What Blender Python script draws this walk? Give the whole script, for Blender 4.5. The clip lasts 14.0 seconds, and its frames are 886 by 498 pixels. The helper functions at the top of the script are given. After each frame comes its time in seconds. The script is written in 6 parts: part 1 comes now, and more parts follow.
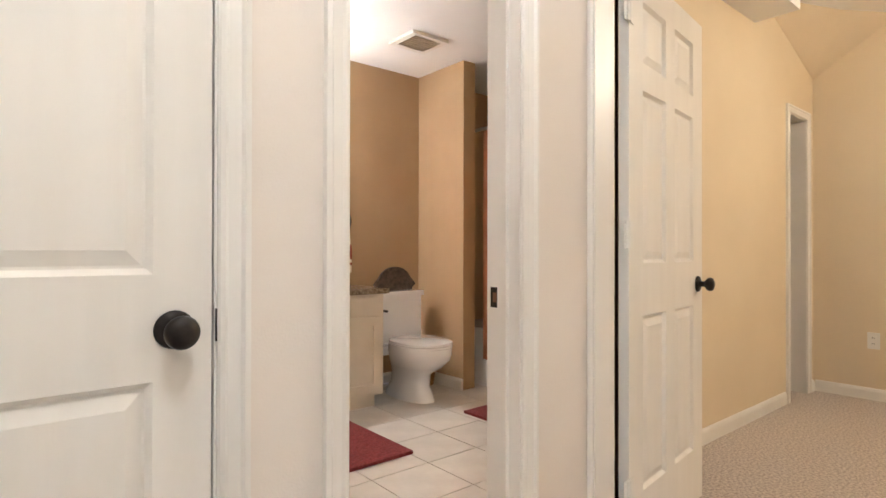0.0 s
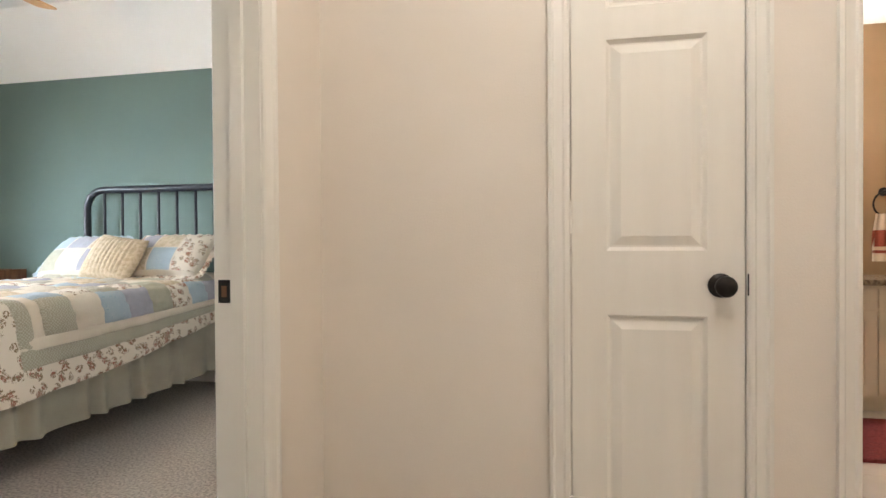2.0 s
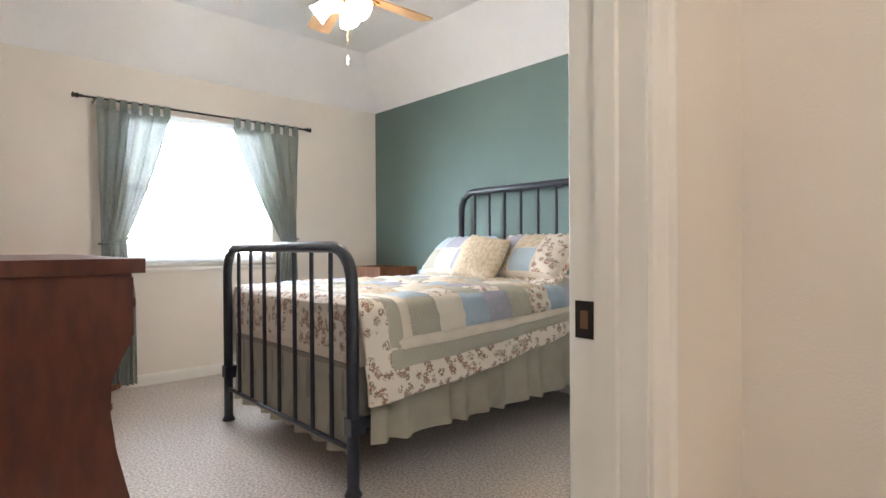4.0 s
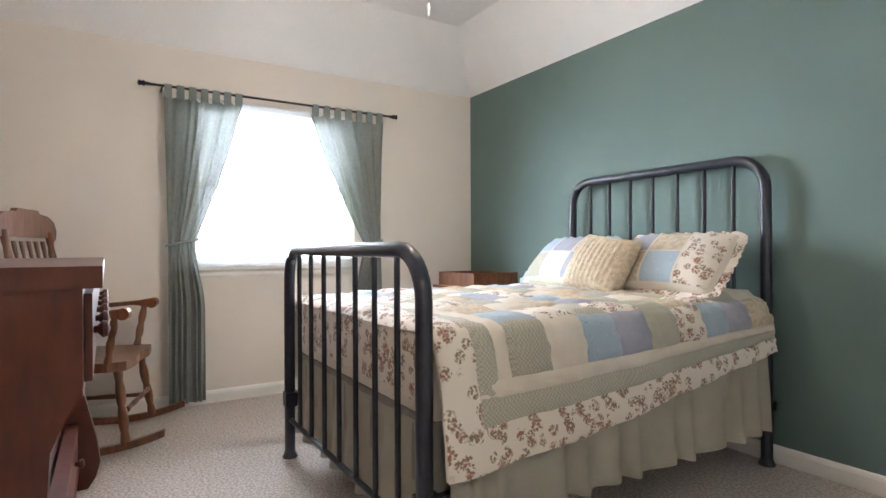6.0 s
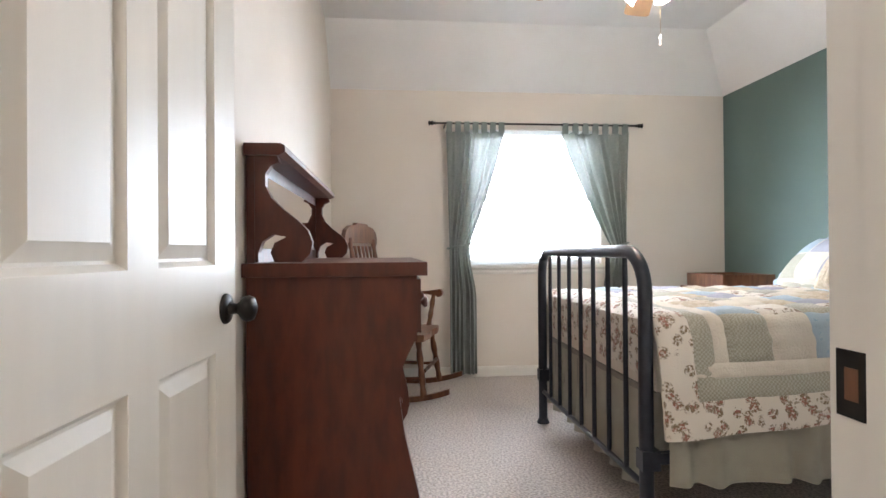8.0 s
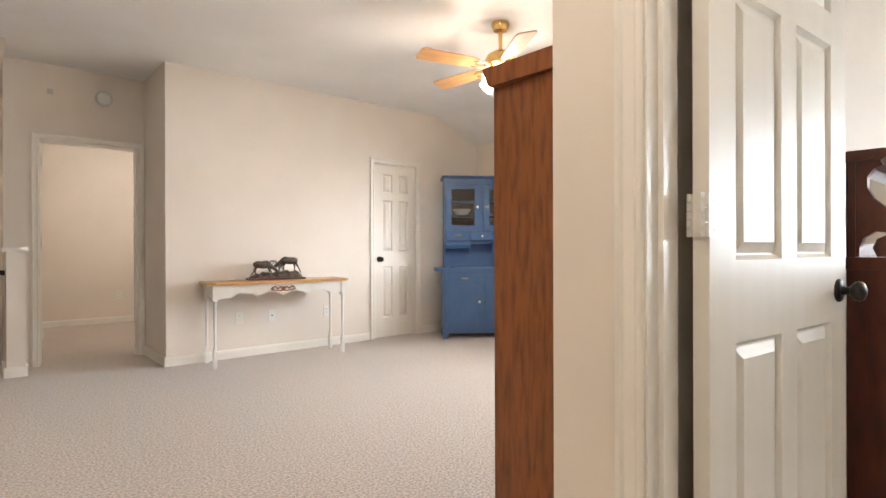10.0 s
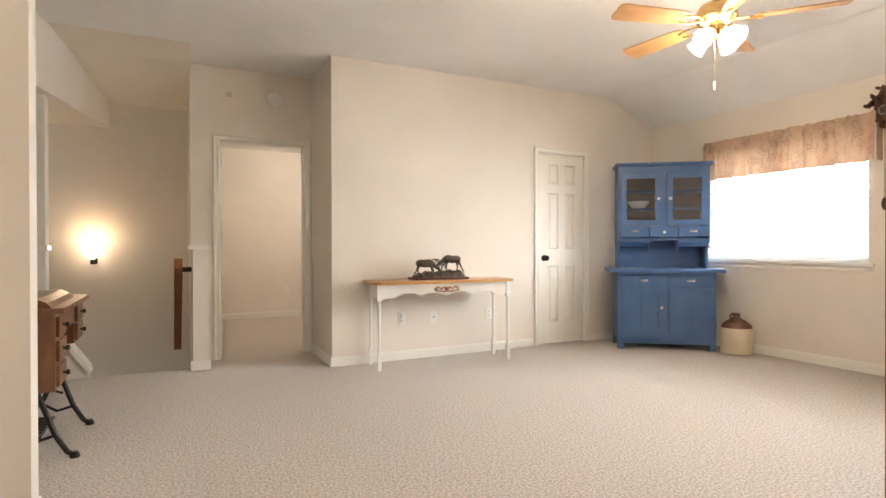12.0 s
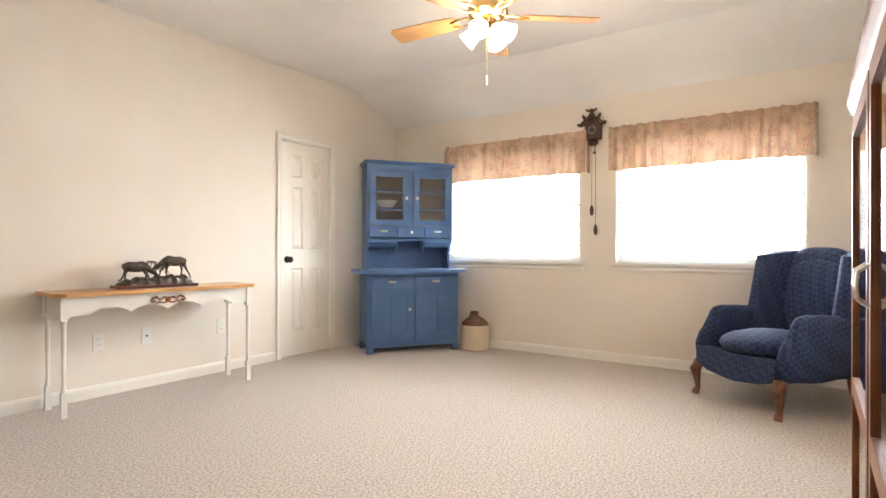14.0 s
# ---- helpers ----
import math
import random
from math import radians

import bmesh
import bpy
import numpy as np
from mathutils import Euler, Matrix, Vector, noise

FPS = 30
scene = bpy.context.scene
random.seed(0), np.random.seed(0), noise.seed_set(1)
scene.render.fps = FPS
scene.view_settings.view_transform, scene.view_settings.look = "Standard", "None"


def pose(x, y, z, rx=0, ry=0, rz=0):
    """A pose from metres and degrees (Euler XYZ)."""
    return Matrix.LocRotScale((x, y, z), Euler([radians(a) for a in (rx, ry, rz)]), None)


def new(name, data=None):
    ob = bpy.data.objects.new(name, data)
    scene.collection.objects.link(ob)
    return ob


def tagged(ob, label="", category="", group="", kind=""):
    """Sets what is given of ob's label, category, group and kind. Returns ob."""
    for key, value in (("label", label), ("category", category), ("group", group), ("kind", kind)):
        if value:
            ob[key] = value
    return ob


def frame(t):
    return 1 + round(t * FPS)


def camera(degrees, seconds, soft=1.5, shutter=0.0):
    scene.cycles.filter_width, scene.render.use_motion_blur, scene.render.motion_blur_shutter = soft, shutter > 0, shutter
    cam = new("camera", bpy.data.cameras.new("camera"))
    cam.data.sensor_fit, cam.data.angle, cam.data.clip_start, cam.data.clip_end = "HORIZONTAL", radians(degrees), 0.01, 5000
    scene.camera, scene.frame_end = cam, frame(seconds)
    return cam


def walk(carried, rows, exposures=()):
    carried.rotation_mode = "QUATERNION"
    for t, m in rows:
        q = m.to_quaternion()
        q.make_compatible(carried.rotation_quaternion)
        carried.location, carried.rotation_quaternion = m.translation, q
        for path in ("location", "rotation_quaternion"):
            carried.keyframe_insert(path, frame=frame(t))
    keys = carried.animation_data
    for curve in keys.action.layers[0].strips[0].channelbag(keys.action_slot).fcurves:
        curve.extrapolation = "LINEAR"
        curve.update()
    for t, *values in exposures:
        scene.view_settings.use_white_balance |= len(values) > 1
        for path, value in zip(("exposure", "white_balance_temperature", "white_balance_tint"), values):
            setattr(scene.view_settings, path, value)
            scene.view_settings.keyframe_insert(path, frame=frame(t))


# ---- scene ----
cam = camera(78.2, 14.0)
ROWS = [
    (0.0, -0.025, -0.008, 1.049, -39.89, 0.26, -0.09),
    (0.5, -0.177, -0.190, 1.046, -30.11, 0.19, -0.10),
    (1.0, -0.249, -0.325, 1.050, -16.35, 0.27, 0.24),
    (1.5, -0.269, -0.480, 1.028, -0.28, 0.47, 0.30),
    (2.0, -0.228, -0.592, 1.036, 11.25, -0.66, 0.40),
    (2.5, -0.209, -0.663, 1.027, 21.02, -0.71, 0.84),
    (3.0, -0.234, -0.484, 1.027, 31.10, -0.73, 0.53),
    (3.5, -0.319, -0.293, 1.025, 42.37, -0.69, 0.56),
    (4.0, -0.553, -0.092, 1.034, 47.76, -0.37, 0.34),
    (6.5, -1.131, 0.385, 1.030, 61.45, -0.00, 0.42),
    (7.0, -1.049, 0.342, 1.028, 66.31, 0.08, 0.53),
    (7.5, -0.864, 0.257, 1.029, 75.02, 0.16, 0.49),
    (8.0, -0.598, 0.246, 1.034, 84.77, 0.29, 0.42),
    (8.5, -0.360, 0.331, 1.037, 99.35, 0.25, 0.19),
    (9.0, -0.131, 0.365, 1.043, 114.99, 0.12, 0.12),
    (11.5, 0.109, -0.029, 1.027, 153.74, -0.21, 0.22),
    (12.0, 0.009, -0.262, 1.044, 153.46, -0.31, 0.14),
    (12.5, -0.148, -0.496, 1.035, 151.39, -0.29, 0.18),
    (13.0, -0.240, -0.582, 1.044, 145.68, -0.36, -0.01),
    (13.5, -0.185, -0.729, 1.030, 132.48, -0.27, -0.15),
    (14.0, -0.130, -0.869, 1.015, 124.24, 0.01, -0.12),
]
walk(cam, [(t, pose(x, y, z, 90 + pitch, roll, yaw)) for t, x, y, z, yaw, pitch, roll in ROWS],
     exposures=[(0.0, 0.46, 5850, 11), (1.0, 0.44, 6000, 11), (1.5, 0.10, 6150, 11), (2.0, 0.06, 6350, 12), (2.5, 0.08, 6350, 13), (4.2, 0.06, 6250, 15), (5.5, -0.02, 6200, 16), (8.0, -0.02, 6200, 16), (9.5, 0.0, 6500, 15), (11.5, 0.02, 7150, 14), (12.5, 0.11, 7000, 13.5), (14.0, 0.12, 6850, 13)])

# ---- world and lights ----
world = bpy.data.worlds.new("daylight")
scene.world = world
world.use_nodes = True
wn = world.node_tree.nodes
sky = wn.new("ShaderNodeTexSky")
sky.sky_type, sky.sun_disc = "NISHITA", False
sky.sun_elevation, sky.sun_rotation = radians(50), radians(60)
world.node_tree.links.new(sky.outputs[0], wn["Background"].inputs[0])
wn["Background"].inputs[1].default_value = 0.12


def lamp(name, kind, at, watts, colour, size=0.1, size_y=None, rot=(0, 0, 0)):
    d = bpy.data.lights.new(name, kind)
    d.energy, d.color = watts, colour
    if kind == "AREA":
        d.shape, d.size, d.size_y = "RECTANGLE", size, size_y or size
    else:
        d.shadow_soft_size = size
    ob = new(name, d)
    ob.matrix_world = pose(*at, *rot)
    return ob


WARM, BULB, DAY = (1.0, 0.80, 0.56), (1.0, 0.95, 0.88), (0.80, 0.92, 1.0)
sun = lamp("sun", "SUN", (0, 0, 8), 1.0, (1.0, 0.96, 0.9), rot=(38, 0, 60))
sun.data.angle = radians(12)
# sky light in the three window openings
lamp("bedroom_window_light", "AREA", (-5.24, 1.43, 1.5), 215, DAY, 1.1, 1.14, (90, 0, -90))
for wy, wl in ((-3.44, 1.4), (-1.63, 1.35)):
    for wz in (1.17, 1.72):
        lamp("game_window_light", "AREA", (-5.29, wy, wz), 68, DAY, wl, 0.52, (118, 0, -90))

# ---- materials ----


def material(name, colour, rough=0.6, metal=0.0, colour2=None, scale=6.0, detail=3.0, bump=0.0, bump_scale=60.0, stretch=(1, 1, 1), spread=(0.35, 0.65),
             random_amount=0.0, sheen=0.0, coat=0.0, transmission=0.0, emit=0.0, rough2=None, translucent=0.0):
    m = bpy.data.materials.new(name)
    m.use_nodes = True
    n, ln = m.node_tree.nodes, m.node_tree.links
    b = n["Principled BSDF"]
    b.inputs["Base Color"].default_value = (*colour, 1)
    b.inputs["Roughness"].default_value, b.inputs["Metallic"].default_value = rough, metal
    b.inputs["Sheen Weight"].default_value, b.inputs["Coat Weight"].default_value = sheen, coat
    b.inputs["Transmission Weight"].default_value = transmission
    if emit:
        b.inputs["Emission Color"].default_value = (*colour, 1)
        b.inputs["Emission Strength"].default_value = emit
    tc = n.new("ShaderNodeTexCoord")
    mp = n.new("ShaderNodeMapping")
    mp.inputs["Scale"].default_value = stretch
    ln.new(tc.outputs["Object"], mp.inputs[0])
    out = None
    if colour2:
        t = n.new("ShaderNodeTexNoise")
        t.inputs["Scale"].default_value, t.inputs["Detail"].default_value = scale, detail
        ln.new(mp.outputs[0], t.inputs["Vector"])
        r = n.new("ShaderNodeValToRGB")
        r.color_ramp.elements[0].position, r.color_ramp.elements[1].position = spread
        r.color_ramp.elements[0].color, r.color_ramp.elements[1].color = (*colour, 1), (*colour2, 1)
        ln.new(t.outputs["Fac"], r.inputs[0])
        out = r.outputs[0]
        if rough2 is not None:
            q = n.new("ShaderNodeMapRange")
            q.inputs["To Min"].default_value, q.inputs["To Max"].default_value = rough, rough2
            ln.new(t.outputs["Fac"], q.inputs[0])
            ln.new(q.outputs[0], b.inputs["Roughness"])
    if random_amount:
        oi = n.new("ShaderNodeObjectInfo")
        h = n.new("ShaderNodeHueSaturation")
        q = n.new("ShaderNodeMapRange")
        q.inputs["To Min"].default_value, q.inputs["To Max"].default_value = 1 - random_amount, 1 + random_amount
        ln.new(oi.outputs["Random"], q.inputs[0])
        ln.new(q.outputs[0], h.inputs["Value"])
        if out:
            ln.new(out, h.inputs["Color"])
        else:
            h.inputs["Color"].default_value = (*colour, 1)
        out = h.outputs[0]
    if out:
        ln.new(out, b.inputs["Base Color"])
    if bump:
        t = n.new("ShaderNodeTexNoise")
        t.inputs["Scale"].default_value, t.inputs["Detail"].default_value = bump_scale, 4
        ln.new(mp.outputs[0], t.inputs["Vector"])
        k = n.new("ShaderNodeBump")
        k.inputs["Strength"].default_value, k.inputs["Distance"].default_value = bump, 0.01
        ln.new(t.outputs["Fac"], k.inputs["Height"])
        ln.new(k.outputs[0], b.inputs["Normal"])
    if translucent:
        tr = n.new("ShaderNodeBsdfTranslucent")
        mix = n.new("ShaderNodeMixShader")
        mix.inputs[0].default_value = translucent
        if out:
            ln.new(out, tr.inputs[0])
        else:
            tr.inputs[0].default_value = (*colour, 1)
        ln.new(b.outputs[0], mix.inputs[1])
        ln.new(tr.outputs[0], mix.inputs[2])
        ln.new(mix.outputs[0], n["Material Output"].inputs[0])
    return m


CREAM = material("cream_wall_paint", (0.76, 0.695, 0.62), 0.75, colour2=(0.80, 0.735, 0.66), scale=1.5, bump=0.12, bump_scale=180)
GREEN = material("sage_green_wall_paint", (0.115, 0.170, 0.151), 0.7, colour2=(0.129, 0.189, 0.168), scale=1.5, bump=0.15, bump_scale=180)
BROWN = material("tan_bathroom_paint", (0.38, 0.25, 0.13), 0.7, colour2=(0.42, 0.28, 0.15), scale=2, bump=0.2, bump_scale=150)
GOLD = material("golden_wall_paint", (0.72, 0.60, 0.42), 0.75, colour2=(0.76, 0.64, 0.455), scale=1.5, bump=0.12, bump_scale=180)
CEIL = material("white_textured_ceiling_paint", (0.84, 0.83, 0.81), 0.85, colour2=(0.88, 0.87, 0.855), scale=2, bump=0.3, bump_scale=90)
TRIM = material("cream_gloss_trim_paint", (0.80, 0.77, 0.71), 0.32, colour2=(0.83, 0.80, 0.745), scale=4)
DOOR = material("cream_gloss_door_paint", (0.80, 0.765, 0.70), 0.40, colour2=(0.83, 0.795, 0.73), scale=3, bump=0.02, bump_scale=40, stretch=(6, 6, 0.6))
DOOR.node_tree.nodes["Principled BSDF"].inputs["Specular IOR Level"].default_value = 0.3
CARPET = material("beige_cut_pile_carpet", (0.30, 0.250, 0.208), 0.95, colour2=(0.60, 0.516, 0.448), scale=82, detail=9, bump=0.32, bump_scale=180, spread=(0.38, 0.62), sheen=0.3)
TILE = material("pale_ceramic_floor_tile", (0.62, 0.58, 0.52), 0.3, colour2=(0.70, 0.66, 0.60), scale=7, bump=0.05, random_amount=0.05)
GROUT = material("grey_grout", (0.42, 0.39, 0.35), 0.9, colour2=(0.48, 0.45, 0.4), scale=30)
BLACK = material("oil_rubbed_black_metal", (0.018, 0.015, 0.014), 0.38, 0.6, colour2=(0.03, 0.026, 0.022), scale=40)
IRON = material("black_painted_iron", (0.010, 0.013, 0.022), 0.33, 0.0, colour2=(0.018, 0.021, 0.032), scale=30, bump=0.05, coat=0.2)
BRASS = material("polished_brass", (0.75, 0.52, 0.22), 0.22, 1.0, colour2=(0.65, 0.44, 0.18), scale=30)
STEEL = material("brushed_nickel", (0.6, 0.58, 0.54), 0.3, 1.0)
MAHOG = material("dark_red_mahogany", (0.058, 0.0105, 0.0035), 0.38, colour2=(0.098, 0.019, 0.0062), scale=11, detail=10, bump=0.05, bump_scale=30, stretch=(2.4, 2.4, 0.7))
OAK = material("red_oak_veneer", (0.150, 0.042, 0.011), 0.40, colour2=(0.255, 0.080, 0.020), scale=6.5, detail=12, bump=0.12, bump_scale=40, stretch=(9, 9, 1.3), spread=(0.34, 0.56))
MAPLE = material("turned_brown_hardwood", (0.115, 0.042, 0.018), 0.32, colour2=(0.2, 0.08, 0.035), scale=12, stretch=(3, 3, 0.6), coat=0.3)
PINE = material("honey_oak_tabletop", (0.50, 0.25, 0.085), 0.35, colour2=(0.60, 0.33, 0.13), scale=8, stretch=(0.5, 4, 4), coat=0.2)
BLADE = material("honey_oak_fan_blade", (0.46, 0.25, 0.10), 0.4, colour2=(0.56, 0.32, 0.14), scale=8, stretch=(0.5, 4, 4))
BLUE = material("worn_cobalt_blue_paint", (0.047, 0.112, 0.245), 0.45, colour2=(0.062, 0.135, 0.285), scale=5, bump=0.1, bump_scale=40)
NAVY = material("navy_diamond_upholstery", (0.012, 0.018, 0.05), 0.9, colour2=(0.025, 0.034, 0.085), scale=45, bump=0.3, bump_scale=90)
WHITE = material("white_paint", (0.82, 0.80, 0.76), 0.4, colour2=(0.78, 0.76, 0.71), scale=8)
PORC = material("white_porcelain", (0.84, 0.84, 0.83), 0.1, coat=0.5)
GLASS = material("clear_glass", (1, 1, 1), 0.02, transmission=1.0)
SHADE = material("frosted_glass_lamp_shade", (1.0, 0.88, 0.7), 0.5, emit=22.0)
SCONCE = material("warm_frosted_sconce_glass", (1.0, 0.84, 0.62), 0.5, emit=8.0)
MIRROR = material("mirror", (0.85, 0.85, 0.85), 0.02, 1.0)
OUTSIDE = material("bright_overcast_daylight", (0.95, 0.98, 1.0), 1.0, emit=5.0)
BLIND = material("white_blind_slat", (0.85, 0.86, 0.86), 0.5, translucent=0.45)

# ---- building helpers ----


def box(bm, x0, x1, y0, y1, z0, z1):
    vs = [bm.verts.new(p) for p in ((x0, y0, z0), (x1, y0, z0), (x1, y1, z0), (x0, y1, z0), (x0, y0, z1), (x1, y0, z1), (x1, y1, z1), (x0, y1, z1))]
    for q in ((3, 2, 1, 0), (4, 5, 6, 7), (0, 1, 5, 4), (1, 2, 6, 5), (2, 3, 7, 6), (3, 0, 4, 7)):
        bm.faces.new([vs[i] for i in q])
    return vs


def prism(bm, outline, lo, hi, axis="y"):
    """A closed outline of (a, b) pairs pushed along an axis. y: a is x, b is z. x: a is y, b is z. z: a is x, b is y."""
    put = {"y": lambda a, b, c: (a, c, b), "x": lambda a, b, c: (c, a, b), "z": lambda a, b, c: (a, b, c)}[axis]
    v0 = [bm.verts.new(put(a, b, lo)) for a, b in outline]
    v1 = [bm.verts.new(put(a, b, hi)) for a, b in outline]
    bm.faces.new(v0)
    bm.faces.new(list(reversed(v1)))
    k = len(outline)
    for i in range(k):
        bm.faces.new((v0[i], v1[i], v1[(i + 1) % k], v0[(i + 1) % k]))


def lathe(bm, profile, m=None, seg=20):
    """Turns (radius, height) pairs round z."""
    m = m or Matrix.Identity(4)
    rings = []
    for r, z in profile:
        rings.append([bm.verts.new(m @ Vector((max(r, 0.0004) * math.cos(2 * math.pi * i / seg), max(r, 0.0004) * math.sin(2 * math.pi * i / seg), z))) for i in range(seg)])
    for a, b in zip(rings, rings[1:]):
        for i in range(seg):
            bm.faces.new((a[i], a[(i + 1) % seg], b[(i + 1) % seg], b[i]))
    bm.faces.new(list(reversed(rings[0])))
    bm.faces.new(rings[-1])


def tube(bm, points, r, seg=10, radii=None):
    """A round bar along a line of points."""
    pts = [Vector(p) for p in points]
    rings, up = [], Vector((0, 0, 1))
    for i, p in enumerate(pts):
        d = (pts[min(i + 1, len(pts) - 1)] - pts[max(i - 1, 0)]).normalized()
        if abs(d.dot(up)) > 0.95:
            up = Vector((1, 0, 0)) if abs(d.x) < 0.9 else Vector((0, 1, 0))
        a = d.cross(up).normalized()
        b = d.cross(a).normalized()
        up = b.cross(d) if abs(d.dot(up)) > 0.7 else up
        rr = radii[i] if radii else r
        rings.append([bm.verts.new(p + rr * (math.cos(2 * math.pi * k / seg) * a + math.sin(2 * math.pi * k / seg) * b)) for k in range(seg)])
    for q, s in zip(rings, rings[1:]):
        for k in range(seg):
            bm.faces.new((q[k], q[(k + 1) % seg], s[(k + 1) % seg], s[k]))
    bm.faces.new(list(reversed(rings[0])))
    bm.faces.new(rings[-1])


def arc(cx, cy, r, a0, a1, n=8):
    return [(cx + r * math.cos(radians(a0 + (a1 - a0) * i / n)), cy + r * math.sin(radians(a0 + (a1 - a0) * i / n))) for i in range(n + 1)]


def link(name, bm, mat, smooth=None, bevel=0.0):
    if bevel:
        bmesh.ops.bevel(bm, geom=[e for e in bm.edges if len(e.link_faces) == 2 and e.calc_face_angle(0) > 0.5], offset=bevel, segments=2, affect="EDGES", profile=0.5, clamp_overlap=True)
    bmesh.ops.recalc_face_normals(bm, faces=bm.faces)
    me = bpy.data.meshes.new(name)
    if smooth is not None:
        for f in bm.faces:
            f.smooth = True
        for e in bm.edges:
            if len(e.link_faces) == 2 and e.calc_face_angle(0) > radians(smooth):
                e.smooth = False
    bm.to_mesh(me)
    bm.free()
    me.materials.append(mat)
    return new(name, me)


def part(name, bm, mat, parent, label="", smooth=None, bevel=0.0):
    ob = link(name, bm, mat, smooth, bevel)
    ob.parent = parent
    if label:
        tagged(ob, label)
    return ob


def setting(name, bm, mat, label, smooth=None, bevel=0.0, category=""):
    return tagged(link(name, bm, mat, smooth, bevel), label, category, kind="structure")


def thing(name, label, category, m=None, group=""):
    ob = new(name)
    ob.empty_display_size = 0.1
    if m is not None:
        ob.matrix_world = m
    return tagged(ob, label, category, group)


def boxes(*list_of_boxes):
    bm = bmesh.new()
    for b in list_of_boxes:
        box(bm, *b)
    return bm


def wall_mesh(axis, face, lo, hi, z0, z1, openings=()):
    """A wall along an axis between the two faces, with holes (a0, a1, z0, z1) right through it."""
    bm = bmesh.new()
    A = sorted({lo, hi, *[v for o in openings for v in o[:2]]})
    Z = sorted({z0, z1, *[v for o in openings for v in o[2:]]})
    full = {}
    for i in range(len(A) - 1):
        for j in range(len(Z) - 1):
            ca, cz = (A[i] + A[i + 1]) / 2, (Z[j] + Z[j + 1]) / 2
            full[i, j] = not any(o[0] < ca < o[1] and o[2] < cz < o[3] for o in openings)
    verts = {}

    def v(i, j, k):
        if (i, j, k) not in verts:
            verts[i, j, k] = bm.verts.new((A[i], face[k], Z[j]) if axis == "x" else (face[k], A[i], Z[j]))
        return verts[i, j, k]
    for (i, j), f in full.items():
        if not f:
            continue
        for k in (0, 1):
            bm.faces.new((v(i, j, k), v(i + 1, j, k), v(i + 1, j + 1, k), v(i, j + 1, k)))
        for di, dj, e in ((-1, 0, ((i, j), (i, j + 1))), (1, 0, ((i + 1, j), (i + 1, j + 1))), (0, -1, ((i, j), (i + 1, j))), (0, 1, ((i, j + 1), (i + 1, j + 1)))):
            if not full.get((i + di, j + dj), False):
                (a, b), (c, d) = e
                bm.faces.new((v(a, b, 0), v(c, d, 0), v(c, d, 1), v(a, b, 1)))
    return bm


# ---- the large structure ----
DOOR_H = 2.04
BED_L, BED_R = -0.232, 0.654      # bedroom doorway along y
BATH_L, BATH_R = 0.542, 1.108      # bathroom doorway along x
HALL_L, HALL_R = 0.20, 0.995      # far room doorway along y
X_WIN = -5.07

setting("floor", boxes((-5.07, 6.6, -5.42, 1.06, -0.12, 0), (-5.07, -0.15, -9.0, -5.42, -0.12, 0), (-5.07, -0.99, 1.06, 3.1, -0.12, 0), (1.50, 6.6, 1.06, 1.45, -0.12, 0)), CARPET, "beige cut-pile carpet over bedroom, hall and game room", category="floor")
setting("wall_west", wall_mesh("y", (-5.25, X_WIN), -5.04, 3.22, -0.12, 2.9, [(0.86, 2.0, 0.92, 2.05), (-4.20, -2.68, 0.895, 2.0), (-2.345, -0.915, 0.895, 2.0)]), CREAM, "cream painted outer wall with three windows")
setting("wall_bedroom_north", wall_mesh("x", (3.1, 3.22), X_WIN, -0.93, 0, 2.9), GREEN, "sage green painted accent wall")
setting("wall_bedroom_east", wall_mesh("y", (-1.05, -0.93), -0.44, 3.1, 0, 2.9, [(BED_L, BED_R, 0, DOOR_H)]), CREAM, "cream painted wall with the bedroom doorway")
setting("wall_partition", wall_mesh("x", (-0.43, -0.25), X_WIN, -1.05, 0, 2.9), CREAM, "cream painted wall between bedroom and game room")
setting("wall_closet", wall_mesh("x", (1.0, 1.12), -0.93, 1.57, 0, 2.9, [(-0.193, 0.303, 0, DOOR_H), (BATH_L, BATH_R, 0, DOOR_H)]), CREAM, "cream painted wall with closet and bathroom doorways")
setting("wall_hall_door", wall_mesh("y", (1.41, 1.51), 0.13, 1.0, 0, 2.9, [(HALL_L, HALL_R, 0, DOOR_H)]), CREAM, "cream painted wall with a doorway to the far room")
setting("wall_hall_south", wall_mesh("x", (0.01, 0.13), 0.72, 1.82, 0, 2.9), CREAM, "short cream painted wall end")
setting("wall_east", wall_mesh("y", (1.70, 1.82), -2.72, 0.01, 0, 2.9), CREAM, "plain cream painted wall")
setting("wall_study_door", wall_mesh("x", (-2.84, -2.72), 0.47, 1.82, 0, 2.9, [(0.67, 1.45, 0, DOOR_H)]), CREAM, "cream painted wall with an open doorway")
setting("wall_game_south", wall_mesh("x", (-5.04, -4.92), X_WIN, -1.24, 0, 2.9, [(-4.058, -3.424, 0, DOOR_H)]), CREAM, "cream painted wall with a closed door")
setting("wall_recess", wall_mesh("y", (-1.36, -1.24), -5.68, -5.04, 0, 2.9), CREAM, "cream painted return wall with rounded corner")
setting("wall_south_doorway", wall_mesh("x", (-5.80, -5.68), -1.36, -0.15, 0, 2.9, [(-1.19, -0.384, 0, DOOR_H)]), CREAM, "cream painted wall with an open doorway")
setting("ceiling_hall", boxes((-0.99, 6.6, -9.0, 1.45, 2.70, 2.8)), CEIL, "white textured flat ceiling")
bm = bmesh.new()
